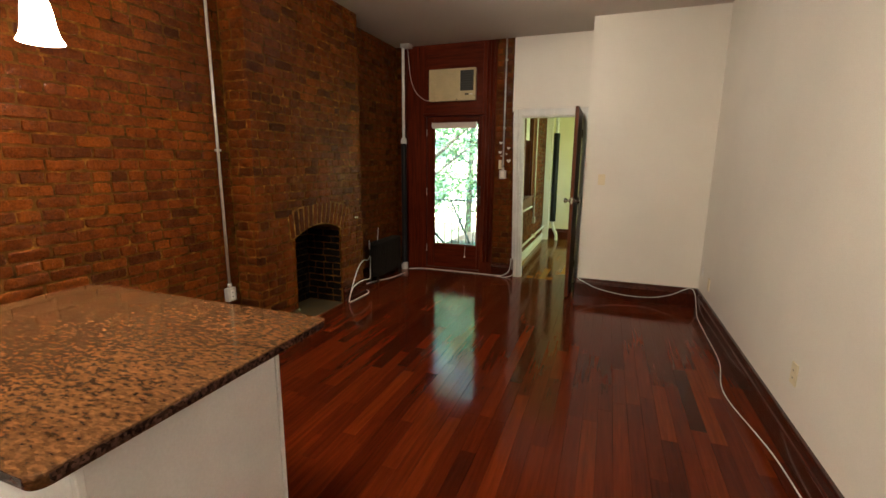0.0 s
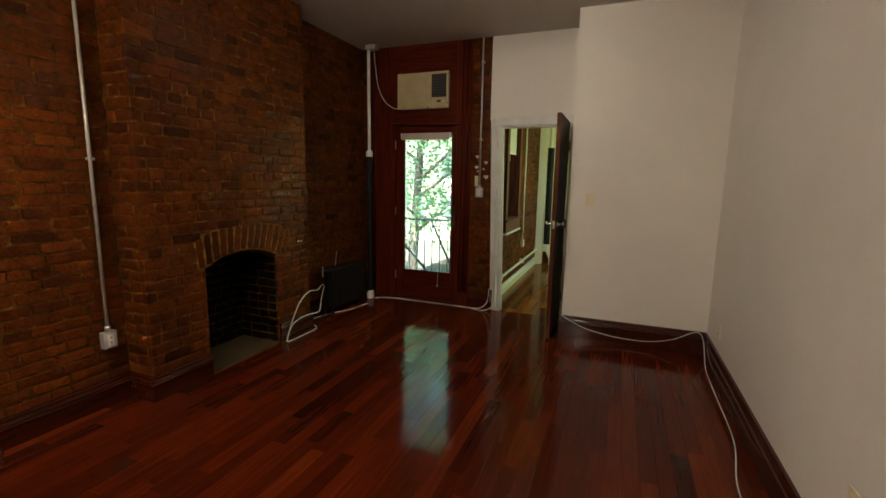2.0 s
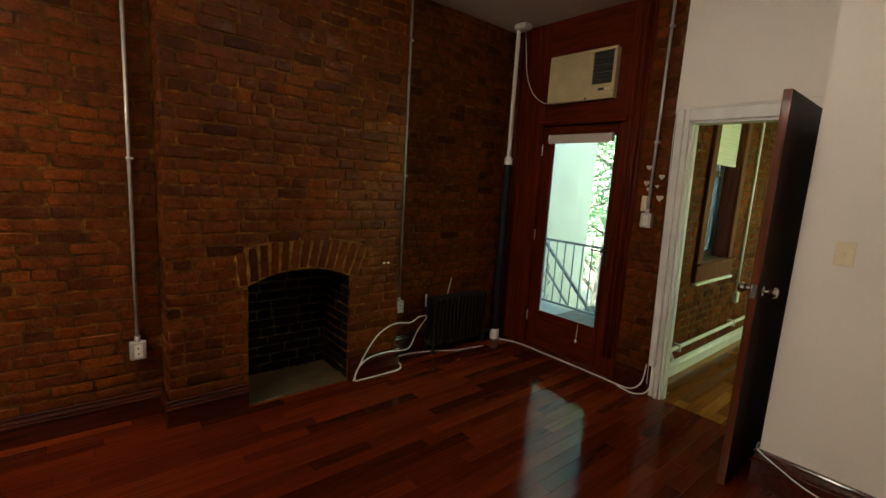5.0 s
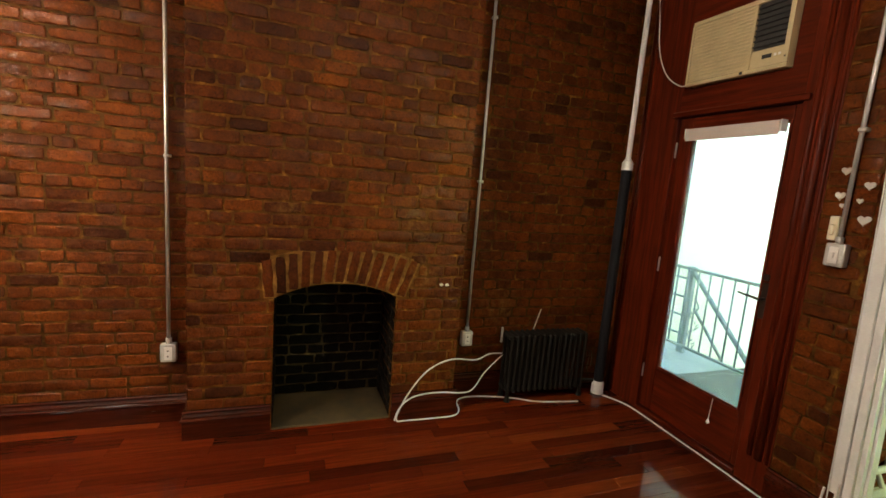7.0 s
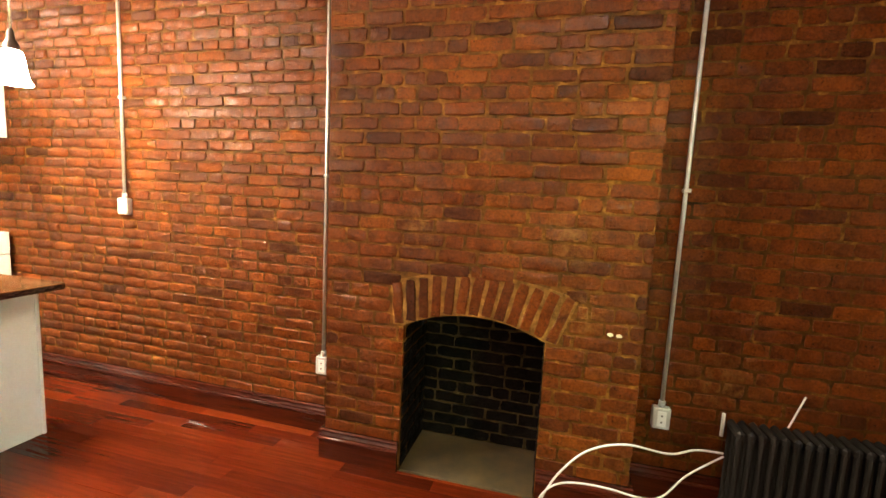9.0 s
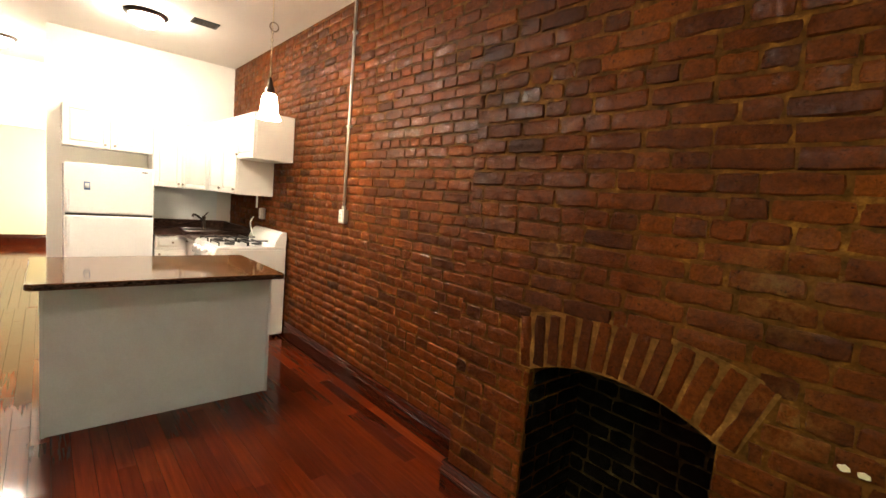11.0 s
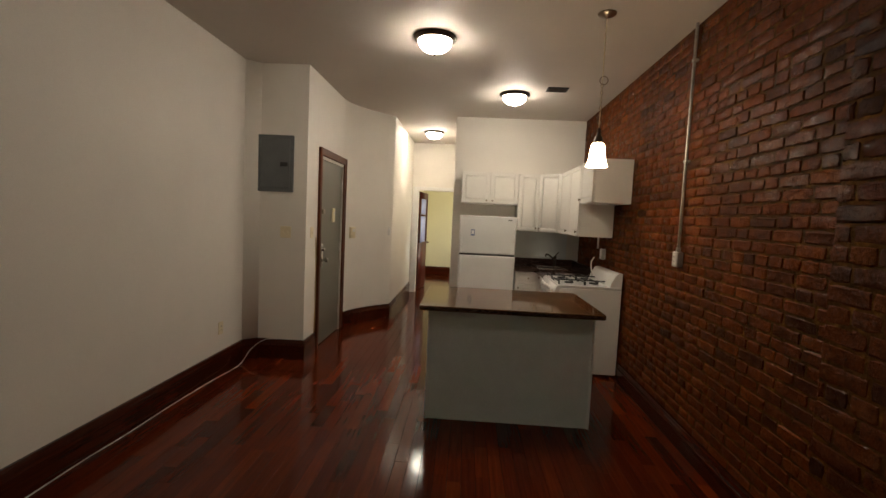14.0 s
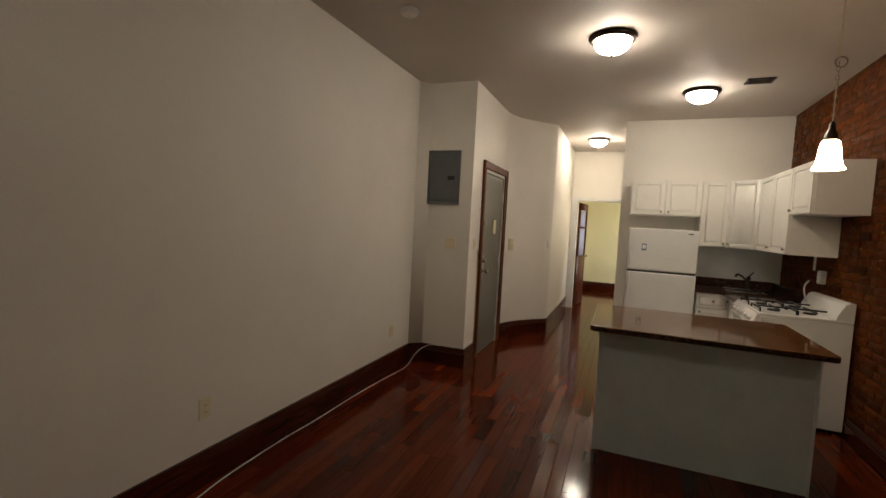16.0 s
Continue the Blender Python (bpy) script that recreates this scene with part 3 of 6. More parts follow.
def surround():
    """The stained panelling round the terrace door."""
    y0 = BACK_Y + 0.005
    ob = structure("trim_terrace_door", box(B(), -2.44, -2.12, y0, BACK_Y + 0.2, 0, CEIL, 0.004), M["cherry"], "dark cherry-stained wooden door surround", "door frame")
    part("post", box(B(), -1.35, -1.17, y0, BACK_Y + 0.2, 0, CEIL, 0.004), M["cherry"], ob)
    for z0, z1, x0, x1 in ((2.64, CEIL, -2.12, -1.35), (2.07, 2.25, -2.12, -1.35), (2.25, 2.64, -2.12, -2.06), (2.25, 2.64, -1.435, -1.35)):
        part("panel", box(B(), x0, x1, y0 + 0.003, BACK_Y + 0.2, z0, z1), M["cherry_x"], ob)
    for x, w in ((-1.285, 0.03), (-1.235, 0.045), (-1.19, 0.022)):
        part("bead", rod(B(), (x, y0, 0.17), (x, y0, CEIL - 0.01), w / 2, segs=10), M["cherry"], ob)
    for x in (-2.43, -2.395):
        part("bead", rod(B(), (x, y0, 0.02), (x, y0, CEIL - 0.01), 0.014, segs=10), M["cherry"], ob)
    part("head_moulding", box(B(), -2.16, -1.31, y0 - 0.018, y0 + 0.004, 2.07, 2.105, 0.006), M["cherry_x"], ob)
    part("door_stop", box(B(), -2.119, -1.351, y0 + 0.075, y0 + 0.12, 2.03, 2.072), M["cherry_x"], ob)
    for x0, x1 in ((-2.123, -2.10), (-1.368, -1.347)):
        part("door_stop", box(B(), x0, x1, y0 + 0.075, y0 + 0.12, 0.035, 2.03), M["cherry"], ob)
    part("threshold", box(B(), -2.12, -1.35, y0 - 0.01, BACK_Y + 0.2, 0.0, 0.035, 0.006), M["cherry_x"], ob)


surround()


def lever(parent, x, y, z, out=-1):
    part("door_handle", rod(rod(B(), (x, y, z), (x, y + out * 0.05, z), 0.009), (x + 0.012, y + out * 0.05, z), (x - 0.115, y + out * 0.052, z + 0.012), 0.009, 0.006), M["bronze"], parent, "dark metal lever handle")
    part("back_plate", box(B(), x - 0.02, x + 0.02, y + out * 0.008, y, z - 0.11, z + 0.09, 0.003), M["bronze"], parent)
    part("lock_cylinder", turned(B(), [(0.016, -0.014), (0.019, -0.010), (0.019, 0)], (x, y - 0.008, z + 0.12), 16, "y"), M["bronze"], parent)


def terrace_door():
    y0, y1 = BACK_Y + 0.03, BACK_Y + 0.075
    d = tagged(thing("door_1", (-1.735, y0, 0.035), "closed cherry-stained terrace door with one full-length glass pane", "door"), kind="structure")
    for x0, x1 in ((-2.118, -2.015), (-1.395, -1.352)):
        part("stile", box(B(), x0, x1, y0, y1, 0.037, 2.066, 0.004), M["cherry"], d)
    part("bottom_rail", box(B(), -2.014, -1.396, y0, y1, 0.037, 0.36, 0.004), M["cherry_x"], d)
    part("top_rail", box(B(), -2.014, -1.396, y0, y1, 1.985, 2.066, 0.004), M["cherry_x"], d)
    pane = part("pane", box(B(), -2.02, -1.39, y0 + 0.018, y0 + 0.024, 0.355, 1.99), M["glass"], d, "clear glass door pane")
    pane.visible_shadow = False
    for x0, x1, z0, z1 in ((-2.014, -2.0, 0.36, 1.985), (-1.41, -1.396, 0.36, 1.985), (-2.0, -1.41, 0.36, 0.374), (-2.0, -1.41, 1.971, 1.985)):
        part("glazing_bead", box(B(), x0, x1, y0 - 0.004, y0 + 0.017, z0, z1, 0.003), M["cherry"], d)
    for z in (0.3, 1.08, 1.86):
        part("hinge", rod(B(), (-2.122, y0 - 0.006, z - 0.05), (-2.122, y0 - 0.006, z + 0.05), 0.008), M["galvanised"], d, "steel hinge")
    lever(d, -1.373, y0, 1.03)


terrace_door()


def roller_blind():
    y = BACK_Y + 0.012
    b = thing("roller_blind", (-1.72, y, 1.95), "rolled-up beige roller blind at the top of the terrace door", "blind")
    part("roll", rod(B(), (-2.02, y, 1.955), (-1.43, y, 1.955), 0.026, segs=18), M["blind"], b)
    part("valance", box(B(), -2.022, -1.428, y - 0.032, y - 0.026, 1.91, 1.985, 0.002), M["blind"], b)
    for x in (-2.026, -1.424):
        part("bracket", box(B(), x - 0.004, x + 0.004, y - 0.03, y + 0.018, 1.925, 1.988, 0.001), M["white_plastic"], b)
    part("pull_cord", rod(B(), (-1.55, y, 0.36), (-1.555, y - 0.004, 0.215), 0.0025, segs=8), M["cable"], b)
    part("cord_bead", turned(B(), [(0.003, 0.022), (0.009, 0.012), (0.010, 0.002), (0.004, -0.008)], (-1.555, y - 0.004, 0.205), 12), M["white_plastic"], b)


roller_blind()


def air_conditioner():
    a = thing("air_conditioner", (-1.748, 5.8, 2.252), "yellowed beige through-wall air conditioner above the terrace door", "air conditioner")
    yf = 5.635
    part("body", box(B(), -2.055, -1.44, yf + 0.02, 6.05, 2.254, 2.636, 0.006), M["ac_beige"], a)
    f = part("front_frame", box(box(box(box(box(B(), -2.06, -1.435, yf, yf + 0.02, 2.25, 2.275, 0.004), -2.06, -1.435, yf, yf + 0.02, 2.615, 2.64, 0.004), -2.06, -2.045, yf, yf + 0.02, 2.275, 2.615), -1.46, -1.435, yf, yf + 0.02, 2.275, 2.615), -1.652, -1.64, yf, yf + 0.02, 2.275, 2.615), M["ac_beige"], a)
    part("intake_panel", box(B(), -2.045, -1.652, yf + 0.009, yf + 0.019, 2.275, 2.615), M["ac_beige"], a)
    for k in range(17):
        z = 2.285 + k * 0.0195
        part("louvre", box(B(), -2.043, -1.654, yf + 0.002, yf + 0.009, z, z + 0.0105), M["ac_beige"], a)
    part("outlet", box(B(), -1.64, -1.46, yf + 0.016, yf + 0.019, 2.37, 2.615), M["ac_dark"], a)
    for k in range(8):
        z = 2.385 + k * 0.029
        part("outlet_vane", box(B(), -1.638, -1.462, yf + 0.003, yf + 0.015, z, z + 0.008), M["ac_dark"], a)
    c = part("control_panel", box(B(), -1.64, -1.46, yf + 0.006, yf + 0.019, 2.275, 2.365, 0.002), M["ac_beige"], a)
    part("display", box(B(), -1.575, -1.525, yf + 0.003, yf + 0.006, 2.315, 2.335), M["slot"], c)
    for x in (-1.505, -1.482):
        part("button", box(B(), x - 0.007, x + 0.007, yf + 0.003, yf + 0.006, 2.318, 2.332, 0.001), M["white_plastic"], c)
    part("badge", box(B(), -1.69, -1.672, yf - 0.002, yf + 0.001, 2.254, 2.27), M["slot"], a)
    part("screw", box(B(), -1.452, -1.444, yf - 0.002, yf + 0.001, 2.30, 2.308), M["slot"], a)


air_conditioner()
tube("power_cord", [(-2.05, 5.645, 2.262), (-2.13, 5.66, 2.275), (-2.24, 5.65, 2.36), (-2.31, 5.63, 2.52), (-2.335, 5.61, 2.75), (-2.34, 5.585, 2.93)], 0.0035, M["cable"], label="grey-white power cord from the air conditioner to the ceiling", category="cord")


def ceiling_box():
    b = thing("junction_box", (-2.345, 5.56, CEIL), "small galvanised junction box on the ceiling corner", "electrical box")
    part("body", box(B(), -2.41, -2.28, 5.51, 5.61, CEIL - 0.045, CEIL, 0.005), M["galvanised"], b)
    part("cover", box(B(), -2.40, -2.29, 5.52, 5.60, CEIL - 0.05, CEIL - 0.0455), M["galvanised"], b)


ceiling_box()


def riser():
    x, y = -2.39, 5.555
    p = thing("heating_riser", (x, y, 0), "heating riser, white above and dark below, in the corner", "pipe")
    part("lower_pipe", rod(B(), (x, y, 0.1), (x, y, 1.72), 0.036, segs=20), M["pipe_dark"], p, "dark painted lagged pipe")
    part("upper_pipe", rod(B(), (x, y, 1.79), (x, y, CEIL - 0.03), 0.0185, segs=16), M["white_pipe"], p, "white painted steel pipe")
    part("reducer", turned(B(), [(0.039, 1.715), (0.039, 1.765), (0.032, 1.78), (0.022, 1.79), (0.02, 1.80)], (x, y, 0), 20), M["white_pipe"], p)
    part("floor_collar", turned(B(), [(0.046, 0.0), (0.046, 0.085), (0.038, 0.10)], (x, y, 0), 20), M["white_pipe"], p)


riser()


def wall_box(parent, face, at, out, w=0.082, h=0.108, d=0.045):
    """A surface box with an outlet plate; out is +x or -y."""
    x, y, z = at
    s = w / 2
    if out == "x":
        b = part("box", box(B(), x, x + d, y - s, y + s, z - h / 2, z + h / 2, 0.008, 2), M["galvanised"], parent, "galvanised steel box")
        pl = part("plate", box(B(), x + d, x + d + 0.004, y - s * 0.5, y + s * 0.5, z - h * 0.36, z + h * 0.36, 0.002), M[face], parent, "white outlet plate")
        for k in (-1, 1):
            part("slot", box(B(), x + d + 0.004, x + d + 0.005, y - 0.004, y + 0.004, z + k * 0.016 - 0.004, z + k * 0.016 + 0.004), M["slot"], pl)
    else:
        b = part("box", box(B(), x - s, x + s, y - d, y, z - h / 2, z + h / 2, 0.008, 2), M["galvanised"], parent, "galvanised steel box")
        pl = part("plate", box(B(), x - s * 0.5, x + s * 0.5, y - d - 0.004, y - d, z - h * 0.36, z + h * 0.36, 0.002), M[face], parent, "white switch plate")
        part("toggle", box(B(), x - 0.006, x + 0.006, y - d - 0.012, y - d - 0.004, z - 0.012, z + 0.012, 0.002), M["white_plastic"], pl)


def conduit(at, out, straps):
    x, y, z = at
    c = thing("conduit", at, "galvanised conduit with a boxed outlet fixed to the brick wall", "conduit", "conduits on the brick walls")
    wall_box(c, "white_plastic", at, out)
    px, py = (x + 0.022, y) if out == "x" else (x, y - 0.022)
    part("pipe", rod(B(), (px, py, z + 0.05), (px, py, CEIL), 0.0098, segs=12), M["galvanised"], c)
    part("connector", rod(B(), (px, py, z + 0.05), (px, py, z + 0.085), 0.016, segs=10), M["galvanised"], c)
    for s in straps:
        if out == "x":
            bm = box(B(), x, x + 0.036, y - 0.013, y + 0.02, s - 0.009, s + 0.009, 0.003)
        else:
            bm = box(B(), x - 0.013, x + 0.02, y - 0.036, y, s - 0.009, s + 0.009, 0.003)
        part("strap", bm, M["galvanised"], c)


conduit((BRICK_X, 2.615, 0.435), "x", (1.55, 2.6))
conduit((BRICK_X, 4.468, 0.44), "x", (1.55, 2.6))
conduit((BRICK_X - 0.03, 1.115, 1.30), "x", (2.0, 2.7))
conduit((-1.055, BACK_Y, 1.33), "y", (1.9, 2.7))


def key_holder():
    k = thing("wall_holder", (-1.09, BACK_Y, 1.43), "small ivory holder fixed to the brick beside the switch box", "holder")
    part("plate", box(B(), -1.115, -1.075, BACK_Y - 0.02, BACK_Y + 0.002, 1.395, 1.51, 0.005), M["ivory"], k)
    part("clip", box(B(), -1.105, -1.085, BACK_Y - 0.032, BACK_Y - 0.02, 1.42, 1.47, 0.004), M["ivory"], k)


key_holder()


def heart(x, z, s):
    bm = B()
    pts = []
    for k in range(20):
        t = 2 * math.pi * k / 20
        pts.append((0.62 * s * math.sin(t) ** 3, s * (13 * math.cos(t) - 5 * math.cos(2 * t) - 2 * math.cos(3 * t) - math.cos(4 * t)) / 26))
    lo = [bm.verts.new((x + a, BACK_Y - 0.0035, z + b)) for a, b in pts]
    hi = [bm.verts.new((x + a, BACK_Y + 0.004, z + b)) for a, b in pts]
    bm.faces.new(lo)
    for k in range(20):
        bm.faces.new((lo[k], lo[(k + 1) % 20], hi[(k + 1) % 20], hi[k]))
    bmesh.ops.recalc_face_normals(bm, faces=bm.faces)
    return tagged(new("heart_sticker", to_mesh("heart_sticker", bm, M["chalk"])), "small white heart sticker on the brick strip", "sticker", "heart stickers")


for x, z, s in ((-1.095, 1.72, 0.034), (-0.995, 1.655, 0.034), (-1.10, 1.605, 0.036), (-1.02, 1.585, 0.022), (-0.99, 1.50, 0.042), (-1.085, 1.56, 0.02)):
    heart(x, z, s)


def leaning(bm, lean=0.045, top=2.1):
    """Tilts an upright: its foot stands further towards +x than its head."""
    for v in bm.verts:
        v.co.x += lean * (1 - v.co.z / top)
    return bm


def casing():
    y = BACK_Y
    c = structure("trim_back_doorway", leaning(box(B(), -0.885, DW_X0, y - 0.018, y, 0, 2.12, 0.004)), M["white_trim"], "chipped white painted door casing", "door frame")
    part("back_band", leaning(box(B(), -0.94, -0.886, y - 0.024, y, 0.24, 2.12, 0.005)), M["white_trim"], c)
    part("casing_side", box(B(), DW_X1, -0.032, y - 0.018, y, 0, 2.12, 0.004), M["white_trim"], c)
    part("casing_head", box(B(), DW_X0, DW_X1, y - 0.018, y, DW_TOP, 2.12, 0.004), M["white_trim"], c)
    part("jamb", leaning(box(B(), DW_X0, DW_X0 + 0.018, y, y + 0.1, 0, DW_TOP)), M["white_trim"], c)
    part("jamb", box(B(), DW_X1 - 0.018, DW_X1, y, y + 0.1, 0, DW_TOP), M["white_trim"], c)
    part("jamb_head", box(B(), DW_X0 + 0.022, DW_X1 - 0.018, y, y + 0.1, DW_TOP - 0.018, DW_TOP), M["white_trim"], c)
    part("stop", leaning(box(B(), DW_X0 + 0.018, DW_X0 + 0.03, y + 0.03, y + 0.07, 0, DW_TOP - 0.018)), M["white_trim"], c)


casing()
tube("cable", [(-0.885, 5.645, 0.10), (-0.9, 5.65, 0.6), (-0.922, 5.65, 1.4), (-0.94, 5.65, 2.0), (-0.92, 5.652, 2.13), (-0.86, 5.655, 2.14), (-0.78, 5.65, 2.126), (-0.5, 5.65, 2.13), (-0.2, 5.65, 2.135), (-0.06, 5.65, 2.13)], 0.003, M["cable"], label="thin white cable tacked along the door casing", category="cable")


def knob(parent, x, y, z, side):
    part("door_knob", turned(B(), [(0.027, 0), (0.027, 0.006), (0.012, 0.010), (0.011, 0.03), (0.024, 0.038), (0.028, 0.052), (0.024, 0.064), (0.010, 0.068)] if side > 0 else [(0.010, -0.068), (0.024, -0.064), (0.028, -0.052), (0.024, -0.038), (0.011, -0.03), (0.012, -0.010), (0.027, -0.006), (0.027, 0)], (x, y, z), 20, "x"), M["chrome"], parent, "chrome door knob")


def back_door():
    x0, x1, y0, y1 = -0.158, -0.120, 4.955, 5.655
    d = tagged(thing("door_2", (-0.13, 5.655, 0.012), "open dark cherry-stained flush door against the closet wall", "door"), kind="structure")
    leaf = part("leaf", box(B(), x0, x1, y0 + 0.004, y1, 0.012, 2.055, 0.003), M["door_dark"], d)
    part("edge_strip", box(B(), x0 + 0.001, x1 - 0.001, y0, y0 + 0.0035, 0.013, 2.054), M["casing"], d, "reddish bare edge of the door")
    knob(d, x0, y0 + 0.065, 1.08, -1)
    knob(d, x1, y0 + 0.065, 1.08, 1)
    part("latch_plate", box(B(), x0 + 0.007, x1 - 0.007, y0 - 0.002, y0 + 0.001, 1.045, 1.115), M["chrome"], d)
    for z in (0.25, 1.03, 1.82):
        part("hinge", rod(B(), (x1 + 0.006, y1 + 0.002, z - 0.045), (x1 + 0.006, y1 + 0.002, z + 0.045), 0.007), M["bronze"], d)


back_door()


def radiator():
    y0, y1, n = 4.74, 5.40, 15
    r = thing("radiator", (-2.43, (y0 + y1) / 2, 0), "old dark-painted cast-iron column radiator below the brick wall", "radiator")
    step = (y1 - y0) / n
    col = B()
    for x in (-2.49, -2.435, -2.38):
        turned(col, [(0.013, 0.07), (0.016, 0.09), (0.013, 0.12), (0.013, 0.42), (0.016, 0.45), (0.013, 0.475)], (x, 0, 0), 8)
    box(col, -2.505, -2.365, -0.017, 0.017, 0.07, 0.105, 0.01)
    box(col, -2.505, -2.365, -0.017, 0.017, 0.455, 0.50, 0.012)
    me = to_mesh("section", col, M["radiator"])
    for k in range(n):
        o = new("section", me)
        hang(o, r)
        o.location = (0, y0 + (k + 0.5) * step, 0)
    for y in (y0 + 0.5 * step, y1 - 0.5 * step):
        for x in (-2.485, -2.385):
            part("foot", turned(B(), [(0.022, 0), (0.018, 0.02), (0.012, 0.075)], (x, y, 0), 10), M["radiator"], r)
    part("tie_rod", rod(B(), (-2.435, y0, 0.09), (-2.435, y1, 0.09), 0.018), M["radiator"], r)
    part("supply_pipe", rod(B(), (-2.435, y1, 0.10), (-2.40, 5.51, 0.10), 0.014), M["radiator"], r)
    part("air_vent", rod(B(), (-2.47, y0 - 0.02, 0.42), (-2.47, y0 - 0.02, 0.53), 0.008), M["galvanised"], r)
    part("bleed_tube", rod(B(), (-2.51, 5.0, 0.49), (-2.53, 5.06, 0.64), 0.004, segs=8), M["cable"], r)


radiator()
floor_z = 0.006
for k, (dx, dy, dz) in enumerate(((0.0, -0.03, 0.0), (0.012, -0.012, -0.015), (0.02, 0.006, 0.01))):
    tube("frayed_wire", [(-2.44, 5.44 + dy, 0.33), (-2.42 + dx, 5.45 + dy, 0.345), (-2.40 + dx, 5.45 + dy, 0.30), (-2.395 + dx, 5.44 + dy * 1.6, 0.22 + dz)], 0.003, M["hearth"], label="short frayed tan wire hanging beside the radiator", category="wire", group="frayed wires beside the radiator")
tube("coax_cable", [(-2.48, 4.74, 0.33), (-2.40, 4.60, 0.365), (-2.36, 4.48, 0.345), (-2.30, 4.28, 0.385), (-2.27, 4.12, 0.34), (-2.26, 4.01, 0.225), (-2.265, 3.94, 0.09), (-2.27, 3.925, 0.012), (-2.265, 3.98, floor_z), (-2.26, 4.15, floor_z), (-2.265, 4.31, floor_z), (-2.31, 4.365, 0.015), (-2.42, 4.39, 0.02), (-2.49, 4.48, floor_z), (-2.48, 4.62, floor_z), (-2.42, 4.82, floor_z), (-2.33, 5.0, floor_z), (-2.28, 5.3, floor_z)], 0.0048, M["cable"], label="loose white coaxial cable looping beside the fireplace", category="cable", group="loose cables by the fireplace")
tube("coax_cable", [(-2.47, 4.74, 0.32), (-2.38, 4.57, 0.245), (-2.32, 4.46, 0.155), (-2.28, 4.36, 0.155), (-2.265, 4.22, 0.178), (-2.26, 4.08, 0.178), (-2.26, 3.99, 0.15), (-2.262, 3.93, 0.085), (-2.268, 3.91, 0.012)], 0.0045, M["cable"], label="loose white coaxial cable arching down to the floor", category="cable", group="loose cables by the fireplace")
tube("cable", [(-2.33, 5.56, floor_z), (-2.15, 5.645, floor_z), (-1.8, 5.65, floor_z), (-1.4, 5.648, floor_z), (-1.15, 5.64, floor_z), (-1.0, 5.63, 0.02), (-0.92, 5.632, 0.10), (-0.905, 5.648, 0.25)], 0.0055, M["cable"], label="white cable along the foot of the terrace door", category="cable")
tube("cable", [(-1.1, 5.62, floor_z), (-0.95, 5.60, floor_z), (-0.85, 5.61, 0.08), (-0.855, 5.648, 0.3)], 0.005, M["cable"], label="thin white cable at the foot of the casing", category="cable")
tube("cable", [(-0.055, 5.2, 0.215), (-0.04, 5.13, 0.205), (0.06, 5.126, 0.155), (0.2, 5.126, 0.10), (0.45, 5.126, 0.06), (0.72, 5.126, 0.06), (0.92, 5.126, 0.11), (1.08, 5.13, 0.195), (1.14, 5.10, 0.17), (1.145, 4.95, 0.05), (1.13, 4.76, floor_z), (1.12, 4.3, floor_z), (1.11, 3.72, floor_z), (1.04, 3.3, floor_z), (1.04, 3.05, floor_z), (1.10, 2.7, floor_z), (1.13, 2.46, floor_z), (1.145, 2.0, floor_z), (1.135, 1.7, floor_z), (1.14, 1.2, floor_z), (1.125, 0.7, floor_z), (1.10, 0.3, floor_z), (1.06, 0.15, 0.12), (0.98, 0.04, 0.19), (0.85, 0.03, 0.207), (0.68, 0.015, 0.207)], 0.0035, M["cable"], label="long white cable lying along the baseboard", category="cable")


def plate(name, at, out, mat, label, w=0.072, h=0.115, kind="outlet"):
    """A flush wall plate; out: the way that it faces, in plan."""
    x, y, z = at
    o = Vector((*out, 0)).normalized()
    m = Matrix.Translation(at) @ Matrix.Rotation(math.atan2(o.y, o.x) - math.pi / 2, 4, "Z")
    t = thing(name, at, label, "wall switch" if kind == "switch" else "outlet", "wall plates")

    def put(pn, x0, x1, y0, y1, z0, z1, mt, parent, bev=0.0):
        bm = box(B(), x0, x1, y0, y1, z0, z1, bev)
        bm.transform(m)
        return part(pn, bm, M[mt], parent)

    p = put("plate", -w / 2, w / 2, -0.001, 0.006, -h / 2, h / 2, mat, t, 0.002)
    if kind == "switch":
        for k in ([0] if w < 0.09 else [-0.023, 0.023]):
            put("toggle", k - 0.006, k + 0.006, 0.006, 0.016, -0.014, 0.010, mat, p, 0.002)
    else:
        for k in (-0.02, 0.02):
            f = put("socket_face", -0.016, 0.016, 0.006, 0.0085, k - 0.014, k + 0.014, mat, p, 0.002)
            for dx in (-0.006, 0.006):
                put("slot", dx - 0.0012, dx + 0.0012, 0.0085, 0.0092, k - 0.005, k + 0.005, "slot", p)
    return t


plate("light_switch", (0.144, 5.16, 1.306), (0, -1), "ivory", "ivory light switch plate on the closet wall", kind="switch")
plate("outlet", (RIGHT_X, 2.61, 0.435), (-1, 0), "ivory", "ivory wall outlet above the baseboard")
plate("outlet", (RIGHT_X, 0.489, 0.415), (-1, 0), "ivory", "ivory wall outlet above the baseboard")
plate("outlet", (RIGHT_X, 4.70, 0.36), (-1, 0), "ivory", "ivory wall outlet above the baseboard")
plate("outlet", (RIGHT_X, 5.02, 0.42), (-1, 0), "white_plastic", "small white wall plate beside the corner", w=0.05, h=0.09)
plate("light_switch", (0.79, 0.0, 1.30), (0, 1), "ivory", "ivory double light switch below the fuse panel", w=0.11, kind="switch")
plate("light_switch", (0.585, -0.17, 1.30), (-1, 0), "ivory", "ivory light switch beside the entrance door", w=0.075, kind="switch")
